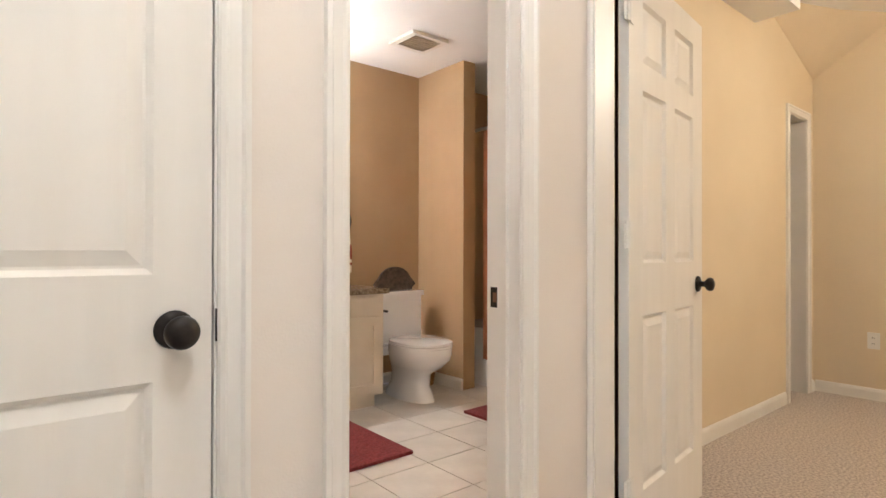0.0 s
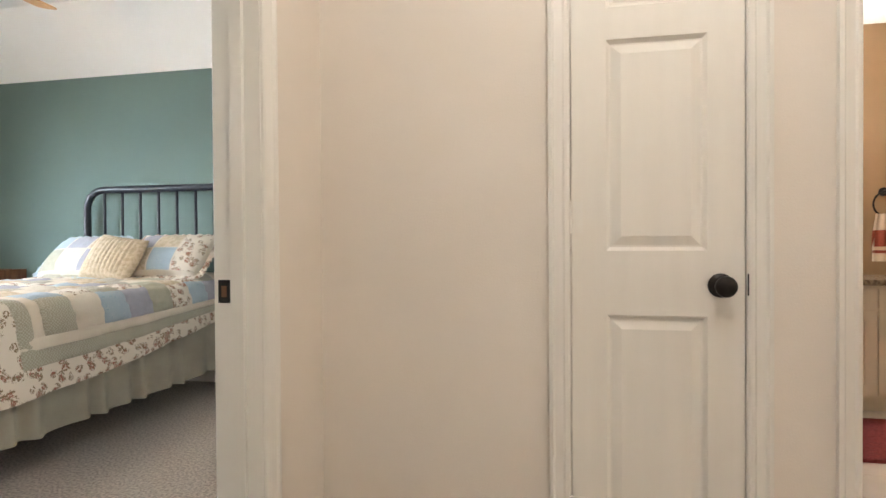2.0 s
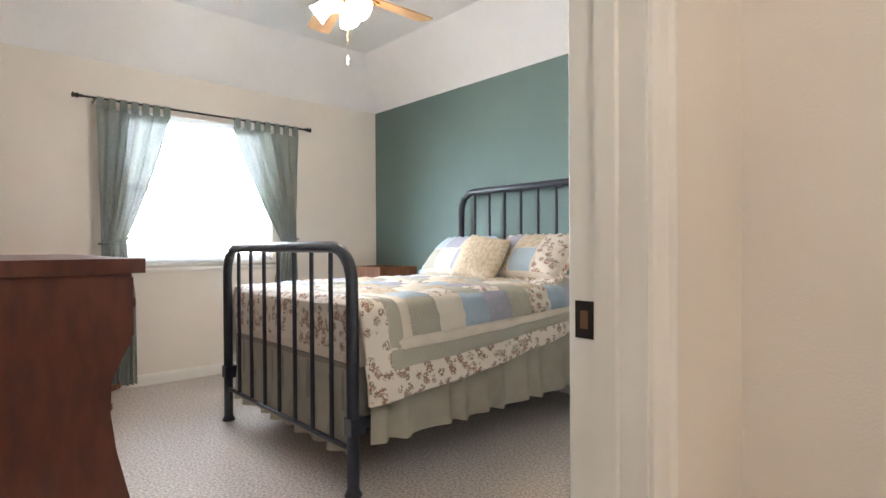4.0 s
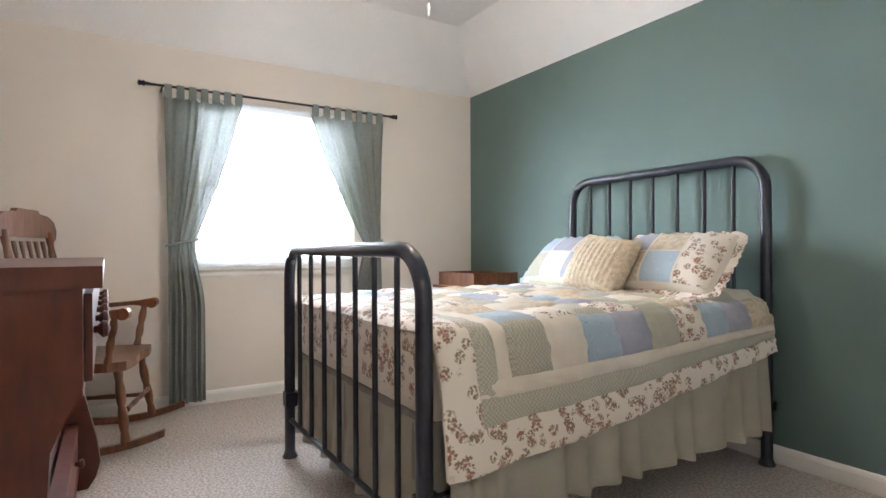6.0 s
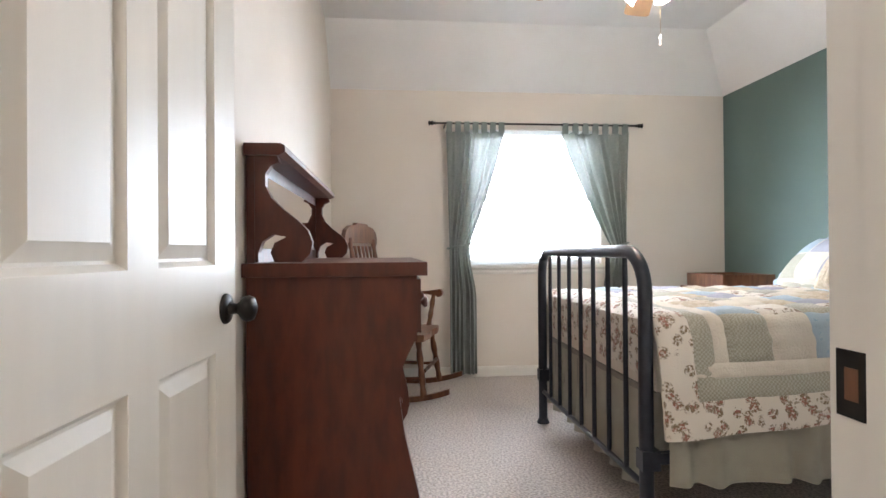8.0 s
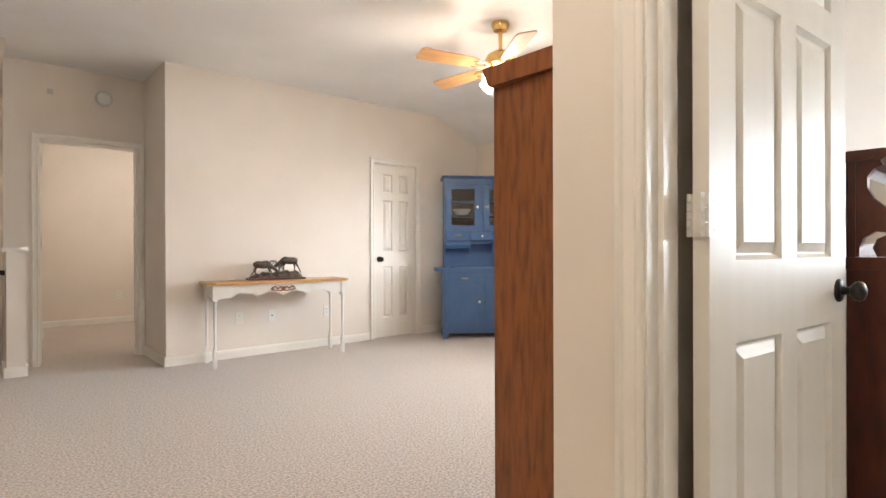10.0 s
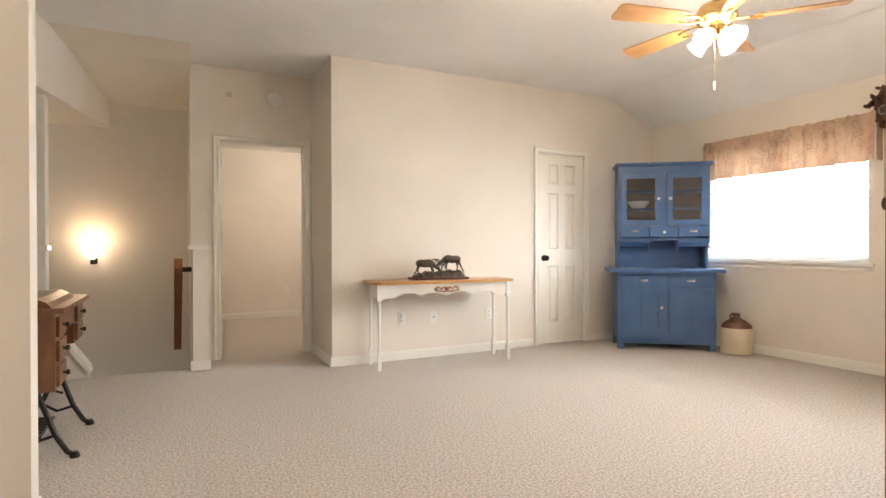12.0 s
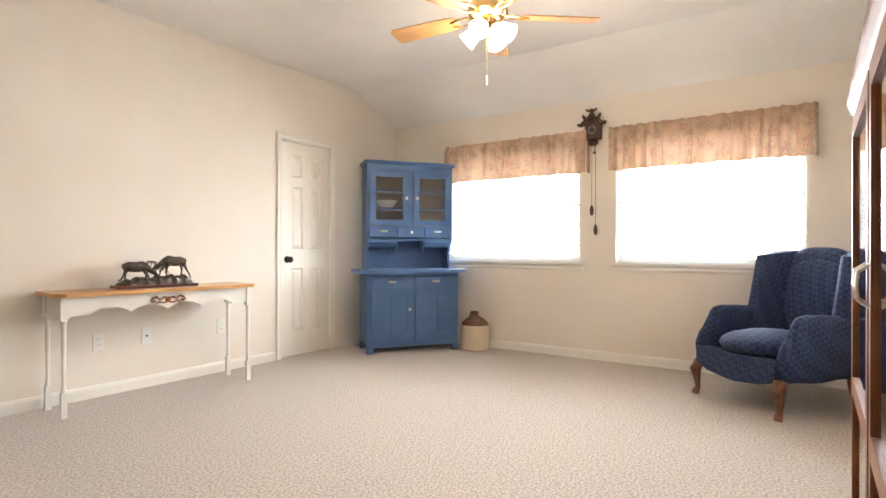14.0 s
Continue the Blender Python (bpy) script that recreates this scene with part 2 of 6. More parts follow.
prism(bm, [(X_WIN, 2.40), (-4.4, 2.70), (-0.99, 2.70), (-0.99, 2.9), (X_WIN, 2.9)], -5.8, -0.34)
setting("ceiling_game", bm, CEIL, "white ceiling sloping down to the window wall")
# bedroom ceiling: flat in the middle, sloping down to window wall and green wall
bm = bmesh.new()
SX, SY, CH = -4.70, 2.73, 2.78
v = [bm.verts.new(p) for p in ((X_WIN, -0.3, 2.36), (SX, -0.3, CH), (-0.99, -0.3, CH), (X_WIN, 3.1, 2.36), (SX, SY, CH), (-0.99, SY, CH), (-0.99, 3.1, 2.36))]
for q in ((0, 1, 4, 3), (1, 2, 5, 4), (3, 4, 5, 6)):
    bm.faces.new([v[i] for i in q])
r = bmesh.ops.extrude_face_region(bm, geom=list(bm.faces))
for e in r["geom"]:
    if isinstance(e, bmesh.types.BMVert):
        e.co.z += 0.1
setting("ceiling_bedroom", bm, CEIL, "white tray ceiling with sloping sides")
# bathroom shell
setting("wall_bath_north", wall_mesh("x", (3.62, 3.74), 0.3, 4.3, 0, 2.5), BROWN, "tan brown painted bathroom wall")
setting("wall_bath_west", wall_mesh("y", (0.18, 0.30), 1.12, 3.74, 0, 2.5), BROWN, "tan brown painted bathroom wall")
setting("wall_bath_stub", wall_mesh("y", (2.74, 2.86), 3.06, 3.62, 0, 2.5), BROWN, "tan brown painted wall beside the toilet")
setting("wall_bath_east", wall_mesh("y", (3.6, 3.72), 1.5, 3.62, 0, 2.5), BROWN, "tan brown painted bathroom wall")
setting("wall_far_room_north", wall_mesh("x", (1.37, 1.5), 1.57, 5.62, 0, 2.9, [(4.27, 4.66, 0, DOOR_H)]), GOLD, "golden cream painted wall with a cased doorway")
setting("wall_far_room_corner", wall_mesh("y", (1.511, 1.57), 1.0, 1.5, 0, 2.9), GOLD, "short golden cream return wall")
setting("wall_far_room_east", wall_mesh("y", (4.80, 4.92), -2.1, 1.37, 0, 2.9), GOLD, "golden cream painted wall")
setting("wall_far_room_south", wall_mesh("x", (-2.1, -1.98), 1.82, 4.80, 0, 2.9), GOLD, "golden cream painted wall")
setting("ceiling_bath", boxes((0.2, 3.7, 1.12, 3.74, 2.5, 2.6)), CEIL, "white bathroom ceiling")


# ---- trim, doors and windows ----
CASE_PROFILE = [(0, 0), (0.057, 0), (0.057, 0.017), (0.046, 0.019), (0.040, 0.012), (0.018, 0.010), (0.012, 0.014), (0.004, 0.012), (0, 0.008)]


def casing(bm, axis, a0, a1, face, out, top):
    """Moulded casing round an opening on one face; out is +1 or -1, the way that the face looks."""
    put = (lambda a, d, z: (a, d, z)) if axis == "x" else (lambda a, d, z: (d, a, z))
    rings = []
    for (ca, cz, sa, sz) in ((a0, 0.0, -1, 0), (a0, top, -1, 1), (a1, top, 1, 1), (a1, 0.0, 1, 0)):
        rings.append([bm.verts.new(put(ca + sa * (w + 0.004), face + out * (d + 0.001), cz + sz * (w + 0.004))) for w, d in CASE_PROFILE])
    k = len(CASE_PROFILE)
    for p, q in zip(rings, rings[1:]):
        for i in range(k):
            bm.faces.new((p[i], p[(i + 1) % k], q[(i + 1) % k], q[i]))
    bm.faces.new(rings[0])
    bm.faces.new(list(reversed(rings[-1])))


def door_frame(name, axis, faces, a0, a1, sides, stop, label, top=DOOR_H):
    """Jambs, head and stops in a wall's hole, and casings on the faces named."""
    f0, f1 = faces
    ob = tagged(new(name), label, "door frame", kind="structure")
    m = (lambda x0, x1, y0, y1, z0, z1: (x0, x1, y0, y1, z0, z1)) if axis == "x" else (lambda a0_, a1_, d0, d1, z0, z1: (d0, d1, a0_, a1_, z0, z1))
    t = 0.018
    part("jamb", boxes(m(a0, a0 + t, f0 - 0.002, f1 + 0.002, 0, top)), TRIM, ob, bevel=0.002)
    part("jamb", boxes(m(a1 - t, a1, f0 - 0.002, f1 + 0.002, 0, top)), TRIM, ob, bevel=0.002)
    part("head", boxes(m(a0 + t, a1 - t, f0 - 0.002, f1 + 0.002, top - t, top)), TRIM, ob)
    for s in stop:
        part("stop", boxes(m(a0 + t, a0 + t + 0.011, s, s + 0.034, 0, top - t)), TRIM, ob, bevel=0.002)
        part("stop", boxes(m(a1 - t - 0.011, a1 - t, s, s + 0.034, 0, top - t)), TRIM, ob, bevel=0.002)
    for side in sides:
        bm = bmesh.new()
        casing(bm, axis, a0 + t, a1 - t, faces[side], (-1, 1)[side], top - t)
        part("casing", bm, TRIM, ob)
    return ob


def panel_bm(w, h, t):
    """A raised panel in the xz plane, the same on both faces, its lower corner at the origin."""
    bm = bmesh.new()
    for s in (-1, 1):
        rings = []
        for inset, depth in ((-0.001, t / 2), (0.010, t / 2 - 0.012), (0.015, t / 2 - 0.012), (0.040, t / 2 - 0.002)):
            rings.append([bm.verts.new((x, s * depth, z)) for x, z in ((inset, inset), (w - inset, inset), (w - inset, h - inset), (inset, h - inset))])
        for p, q in zip(rings, rings[1:]):
            for i in range(4):
                bm.faces.new((p[i], p[(i + 1) % 4], q[(i + 1) % 4], q[i]))
        bm.faces.new(rings[-1])
    return bm


def knob_bm(s):
    bm = bmesh.new()
    lathe(bm, [(0.033, 0), (0.033, 0.004), (0.030, 0.008), (0.013, 0.010), (0.011, 0.026), (0.016, 0.032), (0.026, 0.040), (0.0285, 0.050), (0.025, 0.060), (0.012, 0.066), (0, 0.067)], pose(0, 0, 0, -90 * s, 0, 0), 24)
    return bm


def panel_door(name, label, w, columns, m, knob=True, hinge_side=1, bridge=False, h=2.012):
    """A raised-panel door: hinge edge at x 0, swings about z. columns: (x0, x1) of the panels."""
    t = 0.035
    d = tagged(new(name), label, "door", kind="structure")
    d.matrix_world = m
    rows = ((0.235, 0.83), (1.01, 1.60), (1.69, 1.905))
    bm = wall_mesh("x", (-t / 2, t / 2), 0.001, w - 0.001, 0.012, h, [(a, b, z0, z1) for a, b in columns for z0, z1 in rows])
    part("slab", bm, DOOR, d)
    for a, b in columns:
        for z0, z1 in rows:
            p = part("panel", panel_bm(b - a, z1 - z0, t), DOOR, d)
            p.location = (a, 0, z0)
    if knob:
        for s in (-1, 1):
            k = part("knob", knob_bm(s), BLACK, d, "black door knob", smooth=50)
            k.location = (w - 0.062, s * t / 2, 0.915)
        part("latch", boxes((w - 0.0035, w - 0.001, -0.012, 0.012, 0.885, 0.945)), BLACK, d, "black latch plate")
    for z in (0.22, 1.06, 1.80):
        bm = boxes((-0.004, 0.0, -0.016, hinge_side * 0.018, z, z + 0.089), (0.0005, 0.033, hinge_side * t / 2, hinge_side * (t / 2 + 0.002), z, z + 0.089))
        for i in range(5):
            lathe(bm, [(0.0062, z + 0.0182 * i), (0.0062, z + 0.0182 * i + 0.0165)], pose(-0.004, hinge_side * (t / 2 + 0.004), 0), 10)
        if bridge:
            box(bm, -0.036, -0.006, -t / 2 - 0.001, -t / 2 + 0.001, z, z + 0.089)
            box(bm, -0.006, 0.026, -t / 2 - 0.0025, -t / 2 - 0.0005, z, z + 0.089)
            for i in range(3):
                lathe(bm, [(0.0055, z + 0.03 * i), (0.0055, z + 0.03 * i + 0.028)], pose(-0.014, -t / 2 - 0.003, 0), 10)
            for px in (-0.028, 0.016):
                for pz in (0.015, 0.045, 0.075):
                    box(bm, px - 0.003, px + 0.003, -t / 2 - 0.0035, -t / 2 - 0.001, z + pz - 0.003, z + pz + 0.003)
        part("hinge", bm, TRIM, d, "hinge painted over in cream")
    return d


def strike(parent, x0, x1, y0, y1, z=0.918):
    s = part("strike_plate", boxes((x0, x1, y0, y1, z - 0.029, z + 0.029)), BLACK, parent, "black strike plate", bevel=0.0008)
    cx, cy = (x0 + x1) / 2, (y0 + y1) / 2
    ex, ey = ((x1 - x0) * 0.22, (y1 - y0) * 0.6) if x1 - x0 > y1 - y0 else ((x1 - x0) * 0.6, (y1 - y0) * 0.22)
    part("latch_hole", boxes((cx - ex, cx + ex, cy - ey, cy + ey, z - 0.014, z + 0.014)), MAPLE, s, "bare wood in the latch hole")


TWO = lambda w: ((0.115, w / 2 - 0.045), (w / 2 + 0.045, w - 0.115))
fr = door_frame("door_frame_1", "y", (-1.05, -0.93), BED_L, BED_R, (0, 1), (-1.005,), "cream gloss casing round the bedroom doorway")
strike(fr, -1.046, -1.014, BED_R - 0.0195, BED_R - 0.0165)
fr = door_frame("door_frame_2", "x", (1.0, 1.12), -0.193, 0.303, (0,), (), "cream gloss casing round the narrow closet door")
strike(fr, 0.2865, 0.3015, 0.9925, 0.9975)
fr = door_frame("door_frame_3", "x", (1.0, 1.12), BATH_L, BATH_R, (0, 1), (1.04,), "cream gloss casing round the bathroom doorway")
strike(fr, BATH_R - 0.0195, BATH_R - 0.0165, 1.076, 1.110)
fr = door_frame("door_frame_4", "y", (1.41, 1.51), HALL_L, HALL_R, (0,), (), "cream gloss casing round the far room's doorway")
fr = door_frame("door_frame_5", "x", (-2.84, -2.72), 0.67, 1.45, (0, 1), (-2.80,), "cream gloss casing round an open doorway")
fr = door_frame("door_frame_6", "x", (-5.04, -4.92), -4.058, -3.424, (1,), (), "white casing round the closed game room door")
fr = door_frame("door_frame_7", "x", (-5.80, -5.68), -1.19, -0.384, (0, 1), (-5.76,), "white casing round an open doorway")
fr = door_frame("door_frame_8", "x", (1.37, 1.5), 4.27, 4.66, (0,), (), "cream casing round the far room's doorway")

panel_door("door_1", "cream six-panel bedroom door standing open", 0.79, TWO(0.79), pose(-1.083, -0.180, 0, 0, 0, 180 - 3.8), hinge_side=1, bridge=True)
panel_door("door_2", "narrow cream raised-panel closet door, closed", 0.456, ((0.097, 0.361),), pose(-0.1735, 1.018, 0), hinge_side=-1)
panel_door("door_3", "cream six-panel door standing open into the far room", 0.75, TWO(0.75), pose(1.575, HALL_R - 0.012, 0, 0, 0, 8), hinge_side=-1, bridge=True)
panel_door("door_4", "cream door standing open", 0.74, TWO(0.74), pose(0.695, -2.868, 0, 0, 0, -86), hinge_side=-1, bridge=True)
panel_door("door_5", "white six-panel game room door, closed", 0.59, TWO(0.59), pose(-4.036, -4.942, 0), hinge_side=1)
panel_door("door_6", "white door standing open into the south room", 0.75, TWO(0.75), pose(-0.408, -5.81, 0, 0, 0, -88), hinge_side=-1)


def baseboard(axis, face, out, a0, a1):
    prof = [(0, 0), (0.014, 0), (0.014, 0.062), (0.010, 0.076), (0.005, 0.083), (0, 0.084)]
    bm = bmesh.new()
    put = (lambda a, d, z: (a, d, z)) if axis == "x" else (lambda a, d, z: (d, a, z))
    r = [[bm.verts.new(put(a, face + out * (d + 0.0005), z)) for d, z in prof] for a in (a0, a1)]
    for i in range(len(prof)):
        bm.faces.new((r[0][i], r[0][(i + 1) % len(prof)], r[1][(i + 1) % len(prof)], r[1][i]))
    bm.faces.new(r[0])
    bm.faces.new(list(reversed(r[1])))
    setting("baseboard", bm, TRIM, "cream painted moulded baseboard", category="baseboard")


for q in (("y", X_WIN, 1, -0.25, 3.1), ("x", 3.1, -1, X_WIN + 0.015, -1.05), ("x", -0.25, 1, X_WIN + 0.015, -1.05), ("y", -1.05, -1, BED_R + 0.062, 3.085),
          ("y", X_WIN, 1, -4.92, -0.43), ("x", -4.92, 1, X_WIN + 0.015, -4.12), ("x", -4.92, 1, -3.36, -1.225), ("y", -1.24, 1, -5.68, -4.906), ("x", -0.43, -1, X_WIN + 0.015, -0.916),
          ("x", 1.0, -1, -0.915, -0.255), ("y", -0.93, 1, -0.43, BED_L - 0.062), ("y", -0.93, 1, BED_R + 0.062, 1.0), ("x", -2.72, 1, 0.456, 0.608), ("y", 0.47, -1, -2.84, -2.706),
          ("x", 1.37, -1, 1.6, 4.208), ("y", 4.80, -1, -1.98, 1.355), ("x", 1.37, -1, 4.71, 4.785), ("x", -8.6, 1, -3.0, 1.2)):
    baseboard(*q)


def window(name, y0, y1, z0, z1, label, slat_tilt):
    """A white window in the west wall: frame, rails, panes, moulded sill and a blind."""
    w = tagged(new(name), label, "window", kind="structure")
    x0, x1 = -5.21, -5.15
    fb = boxes((x0, x1, y0, y0 + 0.045, z0, z1), (x0, x1, y1 - 0.045, y1, z0, z1), (x0, x1, y0 + 0.045, y1 - 0.045, z0, z0 + 0.05), (x0, x1, y0 + 0.045, y1 - 0.045, z1 - 0.05, z1))
    part("window_frame", fb, WHITE, w)
    zm = (z0 + z1) / 2
    part("meeting_rail", boxes((x0, x1 - 0.01, y0 + 0.045, y1 - 0.045, zm - 0.02, zm + 0.02)), WHITE, w)
    for a, b in ((z0 + 0.05, zm - 0.02), (zm + 0.02, z1 - 0.05)):
        p = part("pane", boxes((-5.186, -5.182, y0 + 0.045, y1 - 0.045, a, b)), GLASS, w)
        p.visible_shadow = False
    part("window_sill", boxes((-5.15, -5.03, y0 - 0.045, y1 + 0.045, z0 - 0.022, z0)), TRIM, w, bevel=0.005)
    bm = bmesh.new()
    prism(bm, [(X_WIN + 0.001, z0 - 0.075), (X_WIN + 0.011, z0 - 0.075), (X_WIN + 0.016, z0 - 0.06), (X_WIN + 0.012, z0 - 0.04), (X_WIN + 0.022, z0 - 0.024), (X_WIN + 0.001, z0 - 0.024)], y0 - 0.03, y1 + 0.03)
    part("apron", bm, TRIM, w)
    b = tagged(new("window_blind"), "white horizontal-slat blind lowered over the window", "blind")
    part("head_rail", boxes((-5.135, -5.09, y0 + 0.006, y1 - 0.006, z1 - 0.04, z1 - 0.002)), BLIND, b)
    n = int((z1 - z0 - 0.07) / 0.044)
    me = None
    for i in range(n):
        if me is None:
            s = part("slat", boxes((-0.024, 0.024, y0 + 0.008, y1 - 0.008, -0.0012, 0.0012)), BLIND, b)
            me = s.data
        else:
            s = new("slat", me)
            s.parent = b
        s.matrix_basis = pose(-5.112, 0, z1 - 0.065 - 0.044 * i, 0, slat_tilt, 0)
    part("bottom_rail", boxes((-5.132, -5.092, y0 + 0.008, y1 - 0.008, z0 + 0.003, z0 + 0.018)), BLIND, b)
    for y in (y0 + 0.18, y1 - 0.18):
        part("ladder_cord", boxes((-5.113, -5.111, y - 0.001, y + 0.001, z0 + 0.01, z1 - 0.03)), BLIND, b)
    return w


window("window_1", 0.86, 2.0, 0.92, 2.05, "white bedroom window flooded with daylight", 18)
window("window_2", -4.20, -2.68, 0.895, 2.0, "white game room window flooded with daylight", 18)
window("window_3", -2.345, -0.915, 0.895, 2.0, "white game room window flooded with daylight", 18)
setting("backdrop", boxes((-6.3, -6.28, -7.0, 5.0, -1.0, 4.5)), OUTSIDE, "bright overcast daylight outside the windows", category="sky")
setting("ground", boxes((-60, 60, -60, 60, -3.2, -3.1)), GROUT, "plain ground outside the house", category="ground")

# ---- bedroom things ----


def print_fabric(name, base, blot, leaf=None, scale=16.0, size=0.22):
    """Cotton with scattered sprigs."""
    m = material(name, base, 0.9, bump=0.25, bump_scale=220, sheen=0.2)
    n, ln = m.node_tree.nodes, m.node_tree.links
    b = n["Principled BSDF"]
    tc = n.new("ShaderNodeTexCoord")
    col = None
    for k, (c, s, z) in enumerate(((leaf or blot, scale, size), (blot, scale, size * 0.66))):
        vo = n.new("ShaderNodeTexVoronoi")
        vo.inputs["Scale"].default_value = s
        nz = n.new("ShaderNodeTexNoise")
        nz.inputs["Scale"].default_value = s * 4
        nz.inputs["Detail"].default_value = 1
        mx = n.new("ShaderNodeVectorMath")
        mx.operation = "MULTIPLY_ADD"
        mx.inputs[1].default_value = (0.012, 0.012, 0.012)
        ln.new(tc.outputs["Object"], mx.inputs[2])
        ln.new(nz.outputs["Color"], mx.inputs[0])
        sh = n.new("ShaderNodeMapping")
        sh.inputs["Location"].default_value = (0.004 * k, 0.003 * k, 0.002 * k)
        ln.new(mx.outputs[0], sh.inputs[0])
        ln.new(sh.outputs[0], vo.inputs["Vector"])
        lt = n.new("ShaderNodeMath")
        lt.operation = "LESS_THAN"
        lt.inputs[1].default_value = z
        ln.new(vo.outputs["Distance"], lt.inputs[0])
        fz = n.new("ShaderNodeTexVoronoi")
        fz.inputs["Scale"].default_value = s * (4.6 + k)
        ln.new(sh.outputs[0], fz.inputs["Vector"])
        gt = n.new("ShaderNodeMath")
        gt.operation = "LESS_THAN"
        gt.inputs[1].default_value = 0.52
        ln.new(fz.outputs["Distance"], gt.inputs[0])
        ml = n.new("ShaderNodeMath")
        ml.operation = "MULTIPLY"
        ln.new(lt.outputs[0], ml.inputs[0])
        ln.new(gt.outputs[0], ml.inputs[1])
        lt = ml
        mi = n.new("ShaderNodeMix")
        mi.data_type = "RGBA"
        mi.inputs[7].default_value = (*c, 1)
        if col:
            ln.new(col, mi.inputs[6])
        else:
            mi.inputs[6].default_value = (*base, 1)
        ln.new(lt.outputs[0], mi.inputs[0])
        col = mi.outputs[2]
    ln.new(col, b.inputs["Base Color"])
    return m


def check_fabric(name, a, c, scale):
    m = material(name, a, 0.9, bump=0.25, bump_scale=220, sheen=0.2)
    n, ln = m.node_tree.nodes, m.node_tree.links
    tc, ck = n.new("ShaderNodeTexCoord"), n.new("ShaderNodeTexChecker")
    ck.inputs["Scale"].default_value = scale
    ck.inputs["Color1"].default_value, ck.inputs["Color2"].default_value = (*a, 1), (*c, 1)
    ln.new(tc.outputs["Object"], ck.inputs[0])
    ln.new(ck.outputs[0], n["Principled BSDF"].inputs["Base Color"])
    return m


FLORAL = print_fabric("cream_rose_print_cotton", (0.72, 0.65, 0.56), (0.33, 0.125, 0.085), (0.24, 0.17, 0.10), 22, 0.50)
BLUEPRINT = print_fabric("pale_blue_print_cotton", (0.36, 0.45, 0.52), (0.24, 0.36, 0.45), (0.42, 0.5, 0.54), 34, 0.33)
LAV = material("lavender_grey_cotton", (0.35, 0.35, 0.41), 0.9, colour2=(0.39, 0.385, 0.45), scale=30, bump=0.3, bump_scale=220)
SAGE = check_fabric("sage_gingham_cotton", (0.35, 0.325, 0.25), (0.46, 0.43, 0.345), 130)
SAGEP = material("plain_sage_cotton", (0.40, 0.385, 0.30), 0.9, colour2=(0.44, 0.42, 0.33), scale=30, bump=0.3, bump_scale=220)
ECRU = material("ecru_cotton", (0.66, 0.59, 0.49), 0.9, colour2=(0.70, 0.63, 0.53), scale=12, bump=0.4, bump_scale=120)
BEIGE = material("beige_print_cotton", (0.50, 0.41, 0.29), 0.9, colour2=(0.6, 0.5, 0.37), scale=40, spread=(0.45, 0.55), bump=0.3, bump_scale=220)
SKIRT = material("grey_green_bed_skirt_cotton", (0.335, 0.31, 0.245), 0.9, colour2=(0.37, 0.345, 0.275), scale=10, bump=0.3, bump_scale=200)
TICK = material("grey_box_spring_cloth", (0.23, 0.215, 0.185), 0.95, colour2=(0.26, 0.245, 0.21), scale=30, bump=0.3, bump_scale=200)
DRAPE = material("sage_green_sheer_curtain", (0.215, 0.24, 0.22), 0.9, colour2=(0.25, 0.275, 0.25), scale=60, bump=0.2, bump_scale=300, translucent=0.08)
n_, l_ = DRAPE.node_tree.nodes, DRAPE.node_tree.links
see_, mx_ = n_.new("ShaderNodeBsdfTransparent"), n_.new("ShaderNodeMixShader")
mx_.inputs[0].default_value = 0.012
l_.new(n_["Mix Shader"].outputs[0], mx_.inputs[1])
l_.new(see_.outputs[0], mx_.inputs[2])
l_.new(mx_.outputs[0], n_["Material Output"].inputs[0])
TOPS = [FLORAL, BEIGE, ECRU, SAGEP, BLUEPRINT, BEIGE, FLORAL, LAV, SAGE]

BX, BW, FOOT, HEAD = -3.145, 0.675, 1.14, 3.03


def hoop(bm, y, w, top, r, radius):
    p = [(-w, y, 0.0), (-w, y, top - radius)] + [(-w + radius - radius * math.cos(a), y, top - radius + radius * math.sin(a)) for a in [math.pi / 2 * i / 8 for i in range(1, 9)]]
    p += [(-x, yy, z) for x, yy, z in reversed(p)]
    tube(bm, p, r, 14)


bed = thing("bed", "black tubular iron double bed with spindled head and foot", "bed", pose(BX, 0, 0))
for nm, y, top, low, hw, cx in (("footboard", FOOT, 1.03, 0.19, BW, 0.0), ("headboard", HEAD, 1.46, 0.42, 0.63, 0.008)):
    bm = bmesh.new()
    hoop(bm, y, hw, top, 0.026, 0.15)
    fb = part(nm, bm, IRON, bed, smooth=50)
    bm = bmesh.new()
    tube(bm, [(-hw, y, low), (hw, y, low)], 0.012, 10)
    part("cross_rail", bm, IRON, fb, smooth=50)
    for i in range(7):
        x = -hw + 2 * hw * (i + 1) / 8
        bm = bmesh.new()
        tube(bm, [(x, y, low), (x, y, top - 0.005)], 0.0105, 8)
        part("spindle", bm, IRON, fb, smooth=50)
    for s in (-1, 1):
        bm = bmesh.new()
        lathe(bm, [(0.036, 0), (0.038, 0.006), (0.03, 0.02), (0.027, 0.03)], pose(s * hw, y, 0), 16)
        part("foot", bm, IRON, fb, smooth=40)
    fb.location.x = cx
for s in (-1, 1):
    part("side_rail", boxes((s * BW - 0.02, s * BW + 0.008, FOOT, HEAD, 0.27, 0.31)), IRON, bed)
    bm = boxes((s * BW - 0.027, s * BW + 0.028, FOOT - 0.027, FOOT + 0.04, 0.255, 0.325))
    part("rail_bracket", bm, IRON, bed, bevel=0.006)

